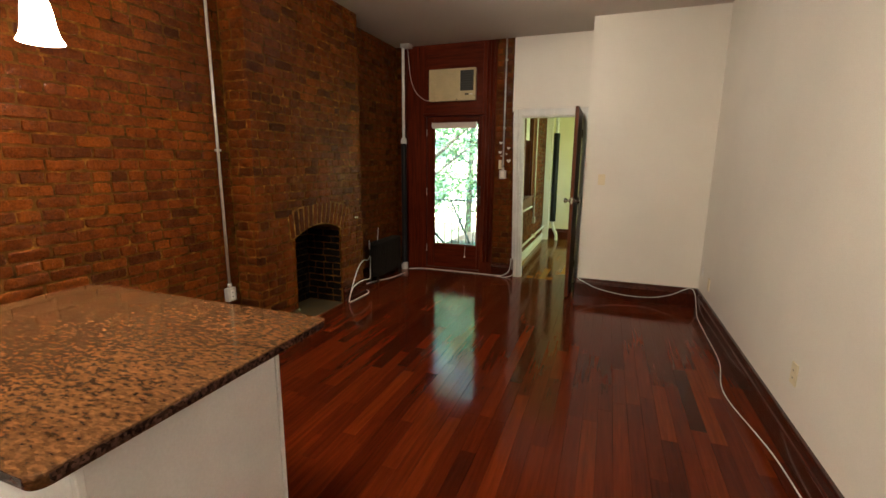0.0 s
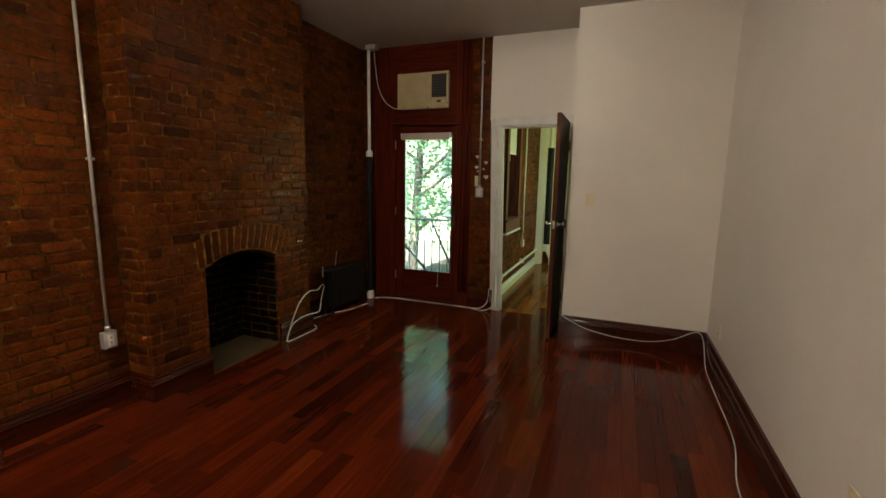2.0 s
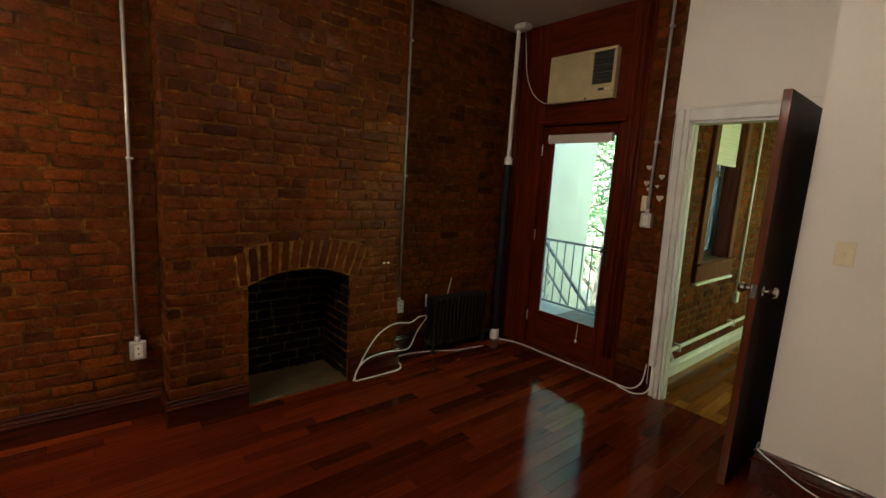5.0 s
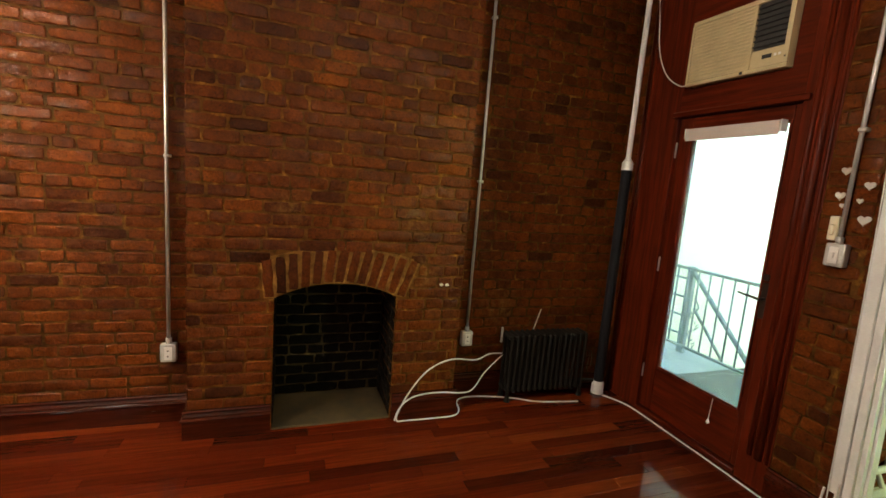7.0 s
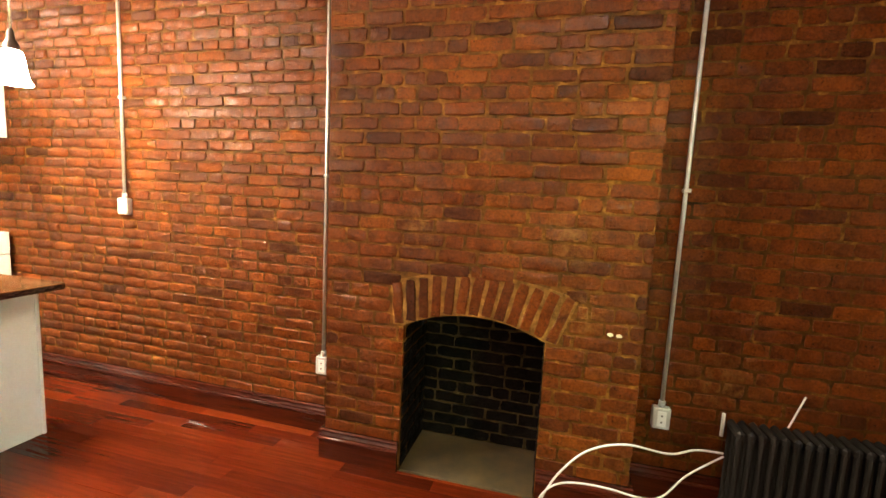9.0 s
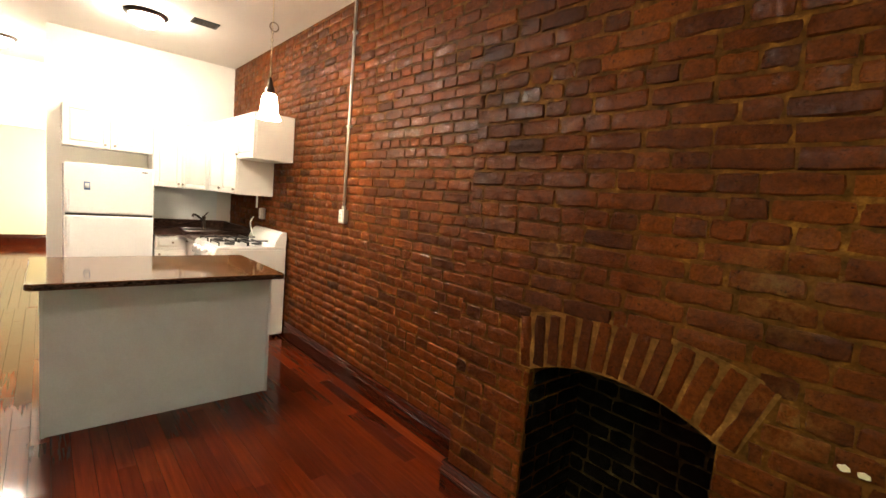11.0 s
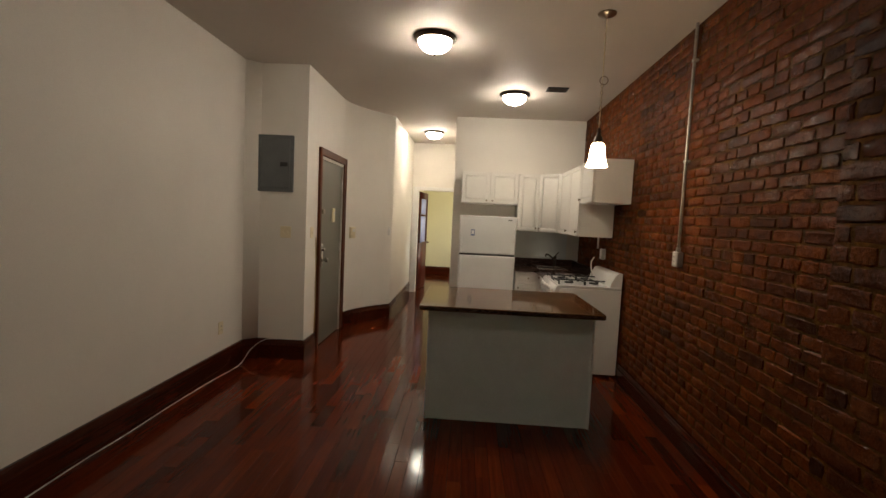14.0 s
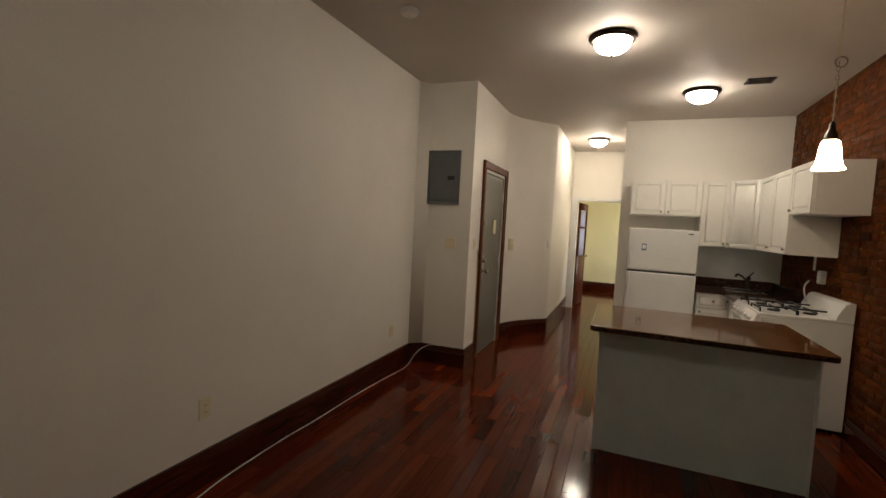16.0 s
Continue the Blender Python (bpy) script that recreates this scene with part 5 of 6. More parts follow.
def stove():
    x0, x1, y0, y1 = -2.58, -1.93, -0.775, -0.01
    s = thing("gas_stove", ((x0 + x1) / 2, -0.39, 0), "white enamel gas stove with black grates", "stove")
    part("body", box(B(), x0, x1 - 0.045, y0, y1, 0.03, 0.885, 0.006), M["appliance"], s)
    for y in (y0 + 0.06, y1 - 0.06):
        for x in (x0 + 0.06, x1 - 0.12):
            part("foot", rod(B(), (x, y, 0), (x, y, 0.032), 0.018), M["slot"], s)
    part("cooktop", box(B(), x0, x1 - 0.03, y0, y1, 0.886, 0.912, 0.008, 2), M["appliance"], s)
    bm = B()
    prof = [(x0, 0.912), (x0 + 0.115, 0.912), (x0 + 0.105, 0.95), (x0 + 0.06, 1.035), (x0 + 0.035, 1.05), (x0, 1.05)]
    lo = [bm.verts.new((x, y0 + 0.003, z)) for x, z in prof]
    hi = [bm.verts.new((x, y1 - 0.003, z)) for x, z in prof]
    for k in range(6):
        bm.faces.new((lo[k], lo[(k + 1) % 6], hi[(k + 1) % 6], hi[k]))
    bm.faces.new(lo)
    bm.faces.new(hi)
    bmesh.ops.recalc_face_normals(bm, faces=bm.faces)
    part("backguard", bm, M["appliance"], s)
    bm = B()
    prof = [(x1 - 0.045, 0.76), (x1 + 0.01, 0.77), (x1 + 0.015, 0.80), (x1 - 0.02, 0.90), (x1 - 0.045, 0.90)]
    lo = [bm.verts.new((x, y0 + 0.003, z)) for x, z in prof]
    hi = [bm.verts.new((x, y1 - 0.003, z)) for x, z in prof]
    for k in range(5):
        bm.faces.new((lo[k], lo[(k + 1) % 5], hi[(k + 1) % 5], hi[k]))
    bm.faces.new(lo)
    bm.faces.new(hi)
    bmesh.ops.recalc_face_normals(bm, faces=bm.faces)
    cp = part("control_panel", bm, M["appliance"], s)
    for k in range(5):
        y = y0 + 0.11 + k * 0.135
        part("knob", turned(B(), [(0.022, 0.0), (0.022, 0.012), (0.017, 0.026), (0.004, 0.027)], (x1 - 0.002, y, 0.845), 16, "x"), M["appliance"], cp, "white stove knob")
    od = part("oven_door", box(B(), x1 - 0.044, x1 - 0.004, y0 + 0.006, y1 - 0.006, 0.23, 0.752, 0.006), M["appliance"], s)
    part("oven_window", box(B(), x1 - 0.004, x1 - 0.002, y0 + 0.16, y1 - 0.16, 0.36, 0.60), M["slot"], od)
    part("oven_handle", rod(B(), (x1 + 0.03, y0 + 0.08, 0.70), (x1 + 0.03, y1 - 0.08, 0.70), 0.011), M["appliance"], od)
    for y in (y0 + 0.1, y1 - 0.1):
        part("handle_post", rod(B(), (x1 - 0.005, y, 0.70), (x1 + 0.03, y, 0.70), 0.008), M["appliance"], od)
    part("broiler_drawer", box(B(), x1 - 0.044, x1 - 0.006, y0 + 0.006, y1 - 0.006, 0.05, 0.222, 0.006), M["appliance"], s)
    for cy in (y0 + 0.20, y1 - 0.20):
        for cx in (x0 + 0.22, x1 - 0.18):
            part("burner", turned(B(), [(0.045, 0.912), (0.045, 0.922), (0.035, 0.928), (0.004, 0.929)], (cx, cy, 0), 18), M["black_iron"], s)
            g = B()
            for a in range(4):
                dx, dy = math.cos(a * math.pi / 2), math.sin(a * math.pi / 2)
                box(g, cx + dx * 0.075 - 0.065 * abs(dx) - 0.005, cx + dx * 0.075 + 0.065 * abs(dx) + 0.005, cy + dy * 0.075 - 0.065 * abs(dy) - 0.005, cy + dy * 0.075 + 0.065 * abs(dy) + 0.005, 0.938, 0.95)
            for x in (cx - 0.135, cx + 0.125):
                box(g, x, x + 0.01, cy - 0.14, cy + 0.14, 0.936, 0.948)
                for y in (cy - 0.14, cy + 0.13):
                    box(g, x, x + 0.01, y, y + 0.01, 0.911, 0.937)
            part("grate", g, M["black_iron"], s, "black iron pot grate")


stove()
wb = thing("outlet", (BRICK_X - 0.062, -0.73, 1.19), "galvanised outlet box on the brick behind the stove", "outlet", "wall plates")
wall_box(wb, "white_plastic", (BRICK_X - 0.062, -0.73, 1.19), "x", 0.09, 0.12)
tube("stove_cord", [(-2.50, -0.73, 1.15), (-2.46, -0.70, 1.10), (-2.45, -0.64, 1.02), (-2.47, -0.60, 0.93), (-2.50, -0.56, 0.9)], 0.007, M["cable"], label="grey-white stove power cord plugged in above", category="cord")
tube("outlet_pipe", [(-2.535, -0.75, 1.25), (-2.535, -0.75, 1.385)], 0.01, M["white_pipe"], label="short white conduit above the stove outlet box", category="conduit")


# ---- hall and bedroom doorway ----
def hall_door():
    c = structure("trim_hall_door", box(B(), HD_X1, HALL_X1 - 0.012, HALL_END, HALL_END + 0.016, 0, 2.10, 0.004), M["white_trim"], "white painted bedroom door casing", "door frame")
    part("casing_head", box(B(), HALL_X0, HD_X1, HALL_END, HALL_END + 0.016, HD_TOP, 2.10, 0.004), M["white_trim"], c)
    y0 = HALL_END - 0.13
    m = Matrix.Translation((HD_X1 - 0.01, y0, 0)) @ Matrix.Rotation(radians(-97), 4, "Z")
    d = tagged(thing("door_4", (HD_X1 - 0.01, y0, 0.01), "open dark red varnished bedroom door with glazed upper panels", "door"), kind="structure")

    def put(pn, dims, mt, par, bev=0.0):
        bm = box(B(), *dims, bev)
        bm.transform(m)
        return part(pn, bm, M[mt], par)

    put("leaf", (0.0, 0.72, -0.02, 0.02, 0.01, 0.98), "cherry", d, 0.003)
    put("top_rail", (0.0, 0.72, -0.02, 0.02, 1.88, 2.01), "cherry", d)
    put("stile", (0.0, 0.1, -0.02, 0.02, 0.98, 1.88), "cherry", d)
    put("stile", (0.62, 0.72, -0.02, 0.02, 0.98, 1.88), "cherry", d)
    put("rail", (0.1, 0.62, -0.018, 0.018, 1.52, 1.56), "cherry", d)
    for z0, z1 in ((0.98, 1.52), (1.56, 1.88)):
        put("pane", (0.1, 0.62, -0.003, 0.003, z0, z1), "frosted", d)
    bm = turned(B(), [(0.010, -0.085), (0.026, -0.07), (0.028, -0.055), (0.011, -0.04), (0.025, -0.02)], (0.66, 0, 0.97), 16, "y")
    bm.transform(m)
    part("door_knob", bm, M["chrome"], d)


hall_door()


# ---- back room ----
def ext_window():
    x = EXT_X
    w = tagged(thing("window_1", (x, (W_Y0 + W_Y1) / 2, W_Z0), "stained wood sash window with half-lowered white blind", "window"), kind="structure")
    for y0, y1 in ((W_Y0 - 0.09, W_Y0 + 0.01), (W_Y1 - 0.01, W_Y1 + 0.09)):
        part("window_casing", box(B(), x, x + 0.03, y0, y1, W_Z0 - 0.02, W_Z1 + 0.09, 0.005), M["casing"], w)
    part("head_casing", box(B(), x, x + 0.03, W_Y0 + 0.01, W_Y1 - 0.01, W_Z1, W_Z1 + 0.09, 0.005), M["casing"], w)
    part("apron", box(B(), x, x + 0.035, W_Y0 - 0.09, W_Y1 + 0.11, 0.80, W_Z0 - 0.022, 0.005), M["casing"], w)
    part("window_sill", box(B(), x - 0.2, x + 0.06, W_Y0 - 0.1, W_Y1 + 0.12, W_Z0 - 0.022, W_Z0, 0.006), M["casing"], w)
    part("ledge", box(B(), x, x + 0.05, W_Y0 - 0.09, W_Y1 + 0.11, 0.775, 0.80, 0.006), M["white_trim"], w)
    xf = x - 0.16
    for y0, y1, z0, z1 in ((W_Y0, W_Y0 + 0.05, W_Z0, W_Z1), (W_Y1 - 0.05, W_Y1, W_Z0, W_Z1), (W_Y0 + 0.05, W_Y1 - 0.05, W_Z0, W_Z0 + 0.06), (W_Y0 + 0.05, W_Y1 - 0.05, W_Z1 - 0.05, W_Z1), (W_Y0 + 0.05, W_Y1 - 0.05, 1.72, 1.77)):
        part("window_frame", box(B(), xf, xf + 0.05, y0, y1, z0, z1, 0.003), M["black_iron"], w)
    for z0, z1 in ((W_Z0 + 0.06, 1.72), (1.77, W_Z1 - 0.05)):
        p = part("pane", box(B(), xf + 0.02, xf + 0.026, W_Y0 + 0.05, W_Y1 - 0.05, z0, z1), M["glass"], w)
        p.visible_shadow = False
    for y0, y1 in ((W_Y0, W_Y0 + 0.02), (W_Y1 - 0.02, W_Y1)):
        part("reveal", box(B(), xf + 0.05, x, y0, y1, W_Z0, W_Z1), M["casing"], w)
    b = thing("mini_blind", (x - 0.04, (W_Y0 + W_Y1) / 2, W_Z1), "half-lowered white slatted window blind", "blind")
    part("headrail", box(B(), x - 0.06, x - 0.02, W_Y0 + 0.022, W_Y1 - 0.022, W_Z1 - 0.035, W_Z1 - 0.001), M["white_plastic"], b)
    for k in range(24):
        z = 1.845 + k * 0.0238
        part("slat", box(B(), x - 0.052, x - 0.028, W_Y0 + 0.025, W_Y1 - 0.025, z, z + 0.0195), M["white_plastic"], b)
    part("bottom_rail", box(B(), x - 0.055, x - 0.025, W_Y0 + 0.025, W_Y1 - 0.025, 1.815, 1.84), M["white_plastic"], b)
    part("tilt_cord", rod(B(), (x - 0.02, 6.72, 1.72), (x - 0.03, 6.72, 1.82), 0.004, segs=8), M["white_plastic"], b)


ext_window()
hp = thing("heating_pipe", (EXT_X + 0.04, 7.4, 0.27), "white painted heating pipe along the foot of the brick wall", "pipe")
part("pipe", rod(B(), (EXT_X + 0.04, 5.83, 0.27), (EXT_X + 0.04, 8.9, 0.27), 0.017, segs=14), M["white_pipe"], hp)
part("elbow", rod(B(), (EXT_X + 0.04, 6.05, 0.27), (EXT_X + 0.075, 6.05, 0.20), 0.012), M["white_pipe"], hp)
for y in (6.2, 7.5, 8.7):
    part("bracket", box(B(), EXT_X, EXT_X + 0.065, y - 0.012, y + 0.012, 0.235, 0.30, 0.003), M["white_pipe"], hp)
er = thing("steam_riser", (-0.76, 8.86, 0), "black and white steam riser with a curved white foot", "pipe")
part("black_pipe", rod(B(), (-0.76, 8.86, 0.36), (-0.76, 8.86, 2.03), 0.055, segs=18), M["pipe_dark"], er)
part("white_pipe", rod(B(), (-0.76, 8.86, 2.03), (-0.76, 8.86, 2.80), 0.03, segs=14), M["white_pipe"], er)
tube("foot_pipe", [(-0.76, 8.86, 0.38), (-0.755, 8.86, 0.3), (-0.72, 8.84, 0.2), (-0.68, 8.82, 0.12), (-0.67, 8.82, 0.0)], 0.03, M["white_pipe"], er)
boxing = structure("pipe_boxing", box(B(), EXT_X + 0.002, -0.84, 8.8, EXT_END, 0, 2.8), M["wall"], "white painted pipe boxing in the corner", "boxing")
ec = thing("conduit", (EXT_X, 7.54, 0.53), "pale conduit with a boxed outlet on the back room brick", "conduit", "conduits on the brick walls")
wall_box(ec, "white_plastic", (EXT_X, 7.54, 0.53), "x")
part("pipe", rod(B(), (EXT_X + 0.022, 7.54, 0.58), (EXT_X + 0.022, 7.54, 2.8), 0.011, segs=10), M["white_pipe"], ec)


def paint_mark(y, z, w, h, seed):
    """A dab of old pale paint on the chimney breast."""
    rng = random.Random(seed)
    bm = B()
    pts = [(w * math.cos(a) * rng.uniform(0.7, 1.1), h * math.sin(a) * rng.uniform(0.7, 1.1)) for a in (2 * math.pi * k / 12 for k in range(12))]
    lo = [bm.verts.new((BREAST_X - 0.006, y + p, z + q)) for p, q in pts]
    hi = [bm.verts.new((BREAST_X + 0.0045, y + p * 0.85, z + q * 0.85)) for p, q in pts]
    bm.faces.new(hi)
    for k in range(12):
        bm.faces.new((lo[k], lo[(k + 1) % 12], hi[(k + 1) % 12], hi[k]))
    bmesh.ops.recalc_face_normals(bm, faces=bm.faces)
    tagged(new("paint_mark", to_mesh("paint_mark", bm, M["ivory"])), "small dab of old cream paint on brick", "paint mark", "old paint dabs")


paint_mark(4.175, 0.882, 0.016, 0.011, 3)
paint_mark(4.212, 0.880, 0.018, 0.010, 4)

# ---- terrace and yard ----
structure("terrace", box(B(), -4.2, -1.26, 5.90, 7.45, -0.22, -0.08, 0.01), M["terrace"], "grey concrete terrace slab outside the glass door", "terrace")
bm = B()
box(bm, -300, 300, -300, 300, -3.6, -3.4)
structure("ground", bm, M["ground"], "earth and leaf litter of the back yard", "ground")
bm = B()
box(bm, -3.9, -3.6, 5.95, 9.0, -3.4, 5.0)
structure("wall_neighbour", bm, M["stucco"], "pale painted side wall of the neighbouring house", "outside wall")
bm = B()
box(bm, -3.0, 2.2, -7.9, 5.95, -3.4, -0.23)
box(bm, -1.28, 2.2, 5.951, 9.5, -3.4, -0.13)
structure("wall_basement", bm, M["facade"], "brown brick lower storey of the house", "outside wall")
bm = B()
box(bm, 1.61, 2.2, -7.9, 5.95, -0.12, CEIL)
box(bm, -3.9, -2.91, HALL_END - 0.1, 5.95, -0.12, CEIL + 0.25)
box(bm, -2.86, 1.6, -7.9, -7.71, -0.12, CEIL)
structure("wall_outer", bm, M["facade"], "brown brick outer walls of the house", "outside wall")


def railing():
    y = 7.2
    r = thing("terrace_railing", (-2.2, y, -0.08), "weathered grey-green iron terrace railing with thin pickets", "railing")
    for z, h in ((0.845, 0.03), (0.02, 0.025)):
        part("rail", box(B(), -3.5, -1.3, y - 0.018, y + 0.018, z - h / 2, z + h / 2, 0.004), M["rail"], r)
    for k in range(17):
        x = -3.42 + k * 0.128
        part("picket", rod(B(), (x, y, 0.01), (x, y, 0.84), 0.009, segs=8), M["rail"], r)
    for x in (-3.46, -1.34):
        part("post", box(B(), x - 0.022, x + 0.022, y - 0.022, y + 0.022, -0.08, 0.9, 0.004), M["rail"], r)
    f = thing("fire_escape_stair", (-2.8, 7.32, -0.08), "grey-green iron fire escape stair rails behind the railing", "fire escape")
    for a, b, w in (((-3.16, 7.27, 0.80), (-2.36, 7.27, 0.0), 0.024), ((-3.12, 7.30, 0.42), (-2.72, 7.30, 0.0), 0.016), ((-2.33, 7.27, 0.86), (-1.96, 7.27, 0.1), 0.02)):
        part("stringer", rod(B(), a, b, w, segs=8), M["rail"], f)
    part("newel", box(B(), -3.23, -3.15, 7.25, 7.30, -0.08, 0.86, 0.005), M["rail"], f)
    for z in (0.12, 0.32, 0.52, 0.72):
        part("rung", rod(B(), (-3.46, 7.275, z), (-3.19, 7.275, z), 0.012, segs=8), M["rail"], f)
    sc = B()
    for k in range(26):
        a0 = k * 0.6
        p = Vector((-3.10 + 0.035 * math.cos(a0), 7.29, 0.0 + k * 0.022))
        rod(sc, p, p + Vector((0.045 * math.sin(a0 * 1.3), 0, 0.035)), 0.006, segs=5)
    part("scrollwork", sc, M["rail"], f, "cast iron scrollwork panel")


railing()


def tree(x, y, h, spread, seed, lean=0.0):
    rng = random.Random(seed)
    t = thing("tree", (x, y, -3.4), "leafy yard tree with bright green sunlit crown", "tree", "yard trees")
    bm = B()
    top = Vector((x + lean, y, -3.4 + h * 0.8))
    base = Vector((x, y, -3.4))
    rod(bm, base, base.lerp(top, 0.5), 0.17, 0.11, 10)
    rod(bm, base.lerp(top, 0.5), top, 0.11, 0.04, 8)
    tips = [top]
    for k in range(14):
        s = base.lerp(top, 0.3 + 0.05 * k)
        a = rng.uniform(0, 6.28)
        e = s + Vector((math.cos(a), math.sin(a), rng.uniform(0.15, 0.9))) * spread * rng.uniform(0.4, 0.95)
        rod(bm, s, e, 0.05, 0.012, 6)
        tips += [e, s.lerp(e, 0.6)]
    part("trunk", bm, M["bark"], t)
    verts, faces = [], []
    for tip in tips:
        for c in range(7):
            cc = tip + Vector((rng.gauss(0, 0.5), rng.gauss(0, 0.5), rng.gauss(0, 0.4))) * spread * 0.45
            for q in range(46):
                p = cc + Vector((rng.gauss(0, 1), rng.gauss(0, 1), rng.gauss(0, 0.7))) * 0.26
                u = Vector((rng.uniform(-1, 1), rng.uniform(-1, 1), rng.uniform(-0.6, 0.3))).normalized()
                w = u.cross(Vector((rng.uniform(-0.4, 0.4), rng.uniform(-0.4, 0.4), 1))).normalized()
                s = rng.uniform(0.05, 0.11)
                i = len(verts)
                verts += [p - u * s, p - w * s * 0.45, p + u * s, p + w * s * 0.45]
                faces.append((i, i + 1, i + 2, i + 3))
    me = bpy.data.meshes.new("crown")
    me.from_pydata([tuple(v) for v in verts], [], faces)
    me.materials.append(M["leaf"])
    hang(new("crown", me), t)


for k, (x, y, h, sp, ln) in enumerate(((-4.6, 11.0, 11.0, 2.4, 0.6), (-7.0, 13.5, 10.5, 2.8, 0.4), (-2.6, 13.2, 12.0, 2.8, -0.3), (-9.5, 17.0, 12.5, 3.4, 0.2), (-5.2, 17.5, 12.0, 3.2, 0.3), (-12.5, 14.5, 11.0, 3.0, 0.0), (-1.0, 17.5, 10.0, 2.8, 0.2))):
    tree(x, y, h, sp, 11 + k, ln)


def far_house():
    h = thing("apartment_building", (-10, 34, -3.4), "pale far apartment building behind the yard trees", "building")
    part("wall", box(B(), -34, 8, 34, 40, -3.4, 10.5), M["stucco"], h)
    part("cornice", box(B(), -34.3, 8.3, 33.6, 40.2, 10.5, 11.1, 0.05), M["stucco"], h)
    for z in (-1.6, 1.6, 4.8, 7.8):
        for k in range(17):
            x = -32.2 + k * 2.4
            w = part("window", box(B(), x, x + 1.1, 33.93, 34.05, z, z + 1.8), M["white_trim"], h)
            for q in (0, 1):
                part("pane", box(B(), x + 0.08, x + 1.02, 33.90, 33.94, z + 0.08 + q * 0.86, z + 0.86 + q * 0.86), M["panel_grey"], w)


far_house()


# ---- planks ----
def floor_planks():
    rng = random.Random(5)
    w = 0.083
    near, far = [], []
    zones = [(-2.56, 1.20, -2.05, 5.70), (-0.84, 0.10, -4.55, -2.05), (-2.6, 0.15, -7.4, -4.55), (-0.96, 1.42, 5.70, 9.02)]
    for zi, (xa, xb, ya, yb) in enumerate(zones):
        x = xa
        while x < xb - 0.005:
            y = ya - rng.uniform(0, 0.7)
            x2 = min(x + w, xb)
            while y < yb:
                ln = rng.choice((0.35, 0.5, 0.65, 0.8, 0.95, 1.1))
                a, b = max(y, ya), min(y + ln, yb)
                if b - a > 0.03:
                    rec = (x, x2, a, b, rng.uniform(-0.0005, 0.0004))
                    keep = zi == 0 and -1.75 < x < 1.2 and a > 1.45 and x2 - x > 0.08
                    (near if keep and len(near) < 300 else far).append(rec)
                y += ln
            x = x2
    meshes = {}
    for x0, x1, y0, y1, dz in near:
        ln = round(y1 - y0, 2)
        if ln not in meshes:
            bm = box(B(), -w / 2 + 0.0003, w / 2 - 0.0003, -ln / 2 + 0.0003, ln / 2 - 0.0003, -0.018, 0.0)
            bmesh.ops.bevel(bm, geom=[e for e in bm.edges if e.verts[0].co.z > -0.001 and e.verts[1].co.z > -0.001], offset=0.0008, segments=1, affect="EDGES", profile=0.5)
            meshes[ln] = to_mesh("plank", bm, M["plank"])
        o = new("plank", meshes[ln])
        o.parent = floor
        o.location = ((x0 + x1) / 2, (y0 + y1) / 2, dz)
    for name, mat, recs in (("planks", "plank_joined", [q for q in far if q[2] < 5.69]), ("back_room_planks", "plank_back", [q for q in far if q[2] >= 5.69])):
        verts, faces = [], []
        for x0, x1, y0, y1, dz in recs:
            i = len(verts)
            g, c = 0.0003, 0.0012
            verts += [(x0 + g, y0 + g, -0.018), (x1 - g, y0 + g, -0.018), (x1 - g, y1 - g, -0.018), (x0 + g, y1 - g, -0.018)]
            verts += [(x0 + g, y0 + g, dz - 0.0012), (x1 - g, y0 + g, dz - 0.0012), (x1 - g, y1 - g, dz - 0.0012), (x0 + g, y1 - g, dz - 0.0012)]
            verts += [(x0 + c, y0 + c, dz), (x1 - c, y0 + c, dz), (x1 - c, y1 - c, dz), (x0 + c, y1 - c, dz)]
            for k in range(4):
                q = (k + 1) % 4
                faces.append((i + k, i + q, i + 4 + q, i + 4 + k))
                faces.append((i + 4 + k, i + 4 + q, i + 8 + q, i + 8 + k))
            faces.append((i + 8, i + 9, i + 10, i + 11))
        me = bpy.data.meshes.new(name)
        me.from_pydata(verts, [], faces)
        me.materials.append(M[mat])
        tagged(hang(new(name, me), floor), kind="stuff")


floor_planks()


# ---- bricks ----
COURSE, PITCH, JOINT = 0.0705, 0.203, 0.0072
brick_cache = {}


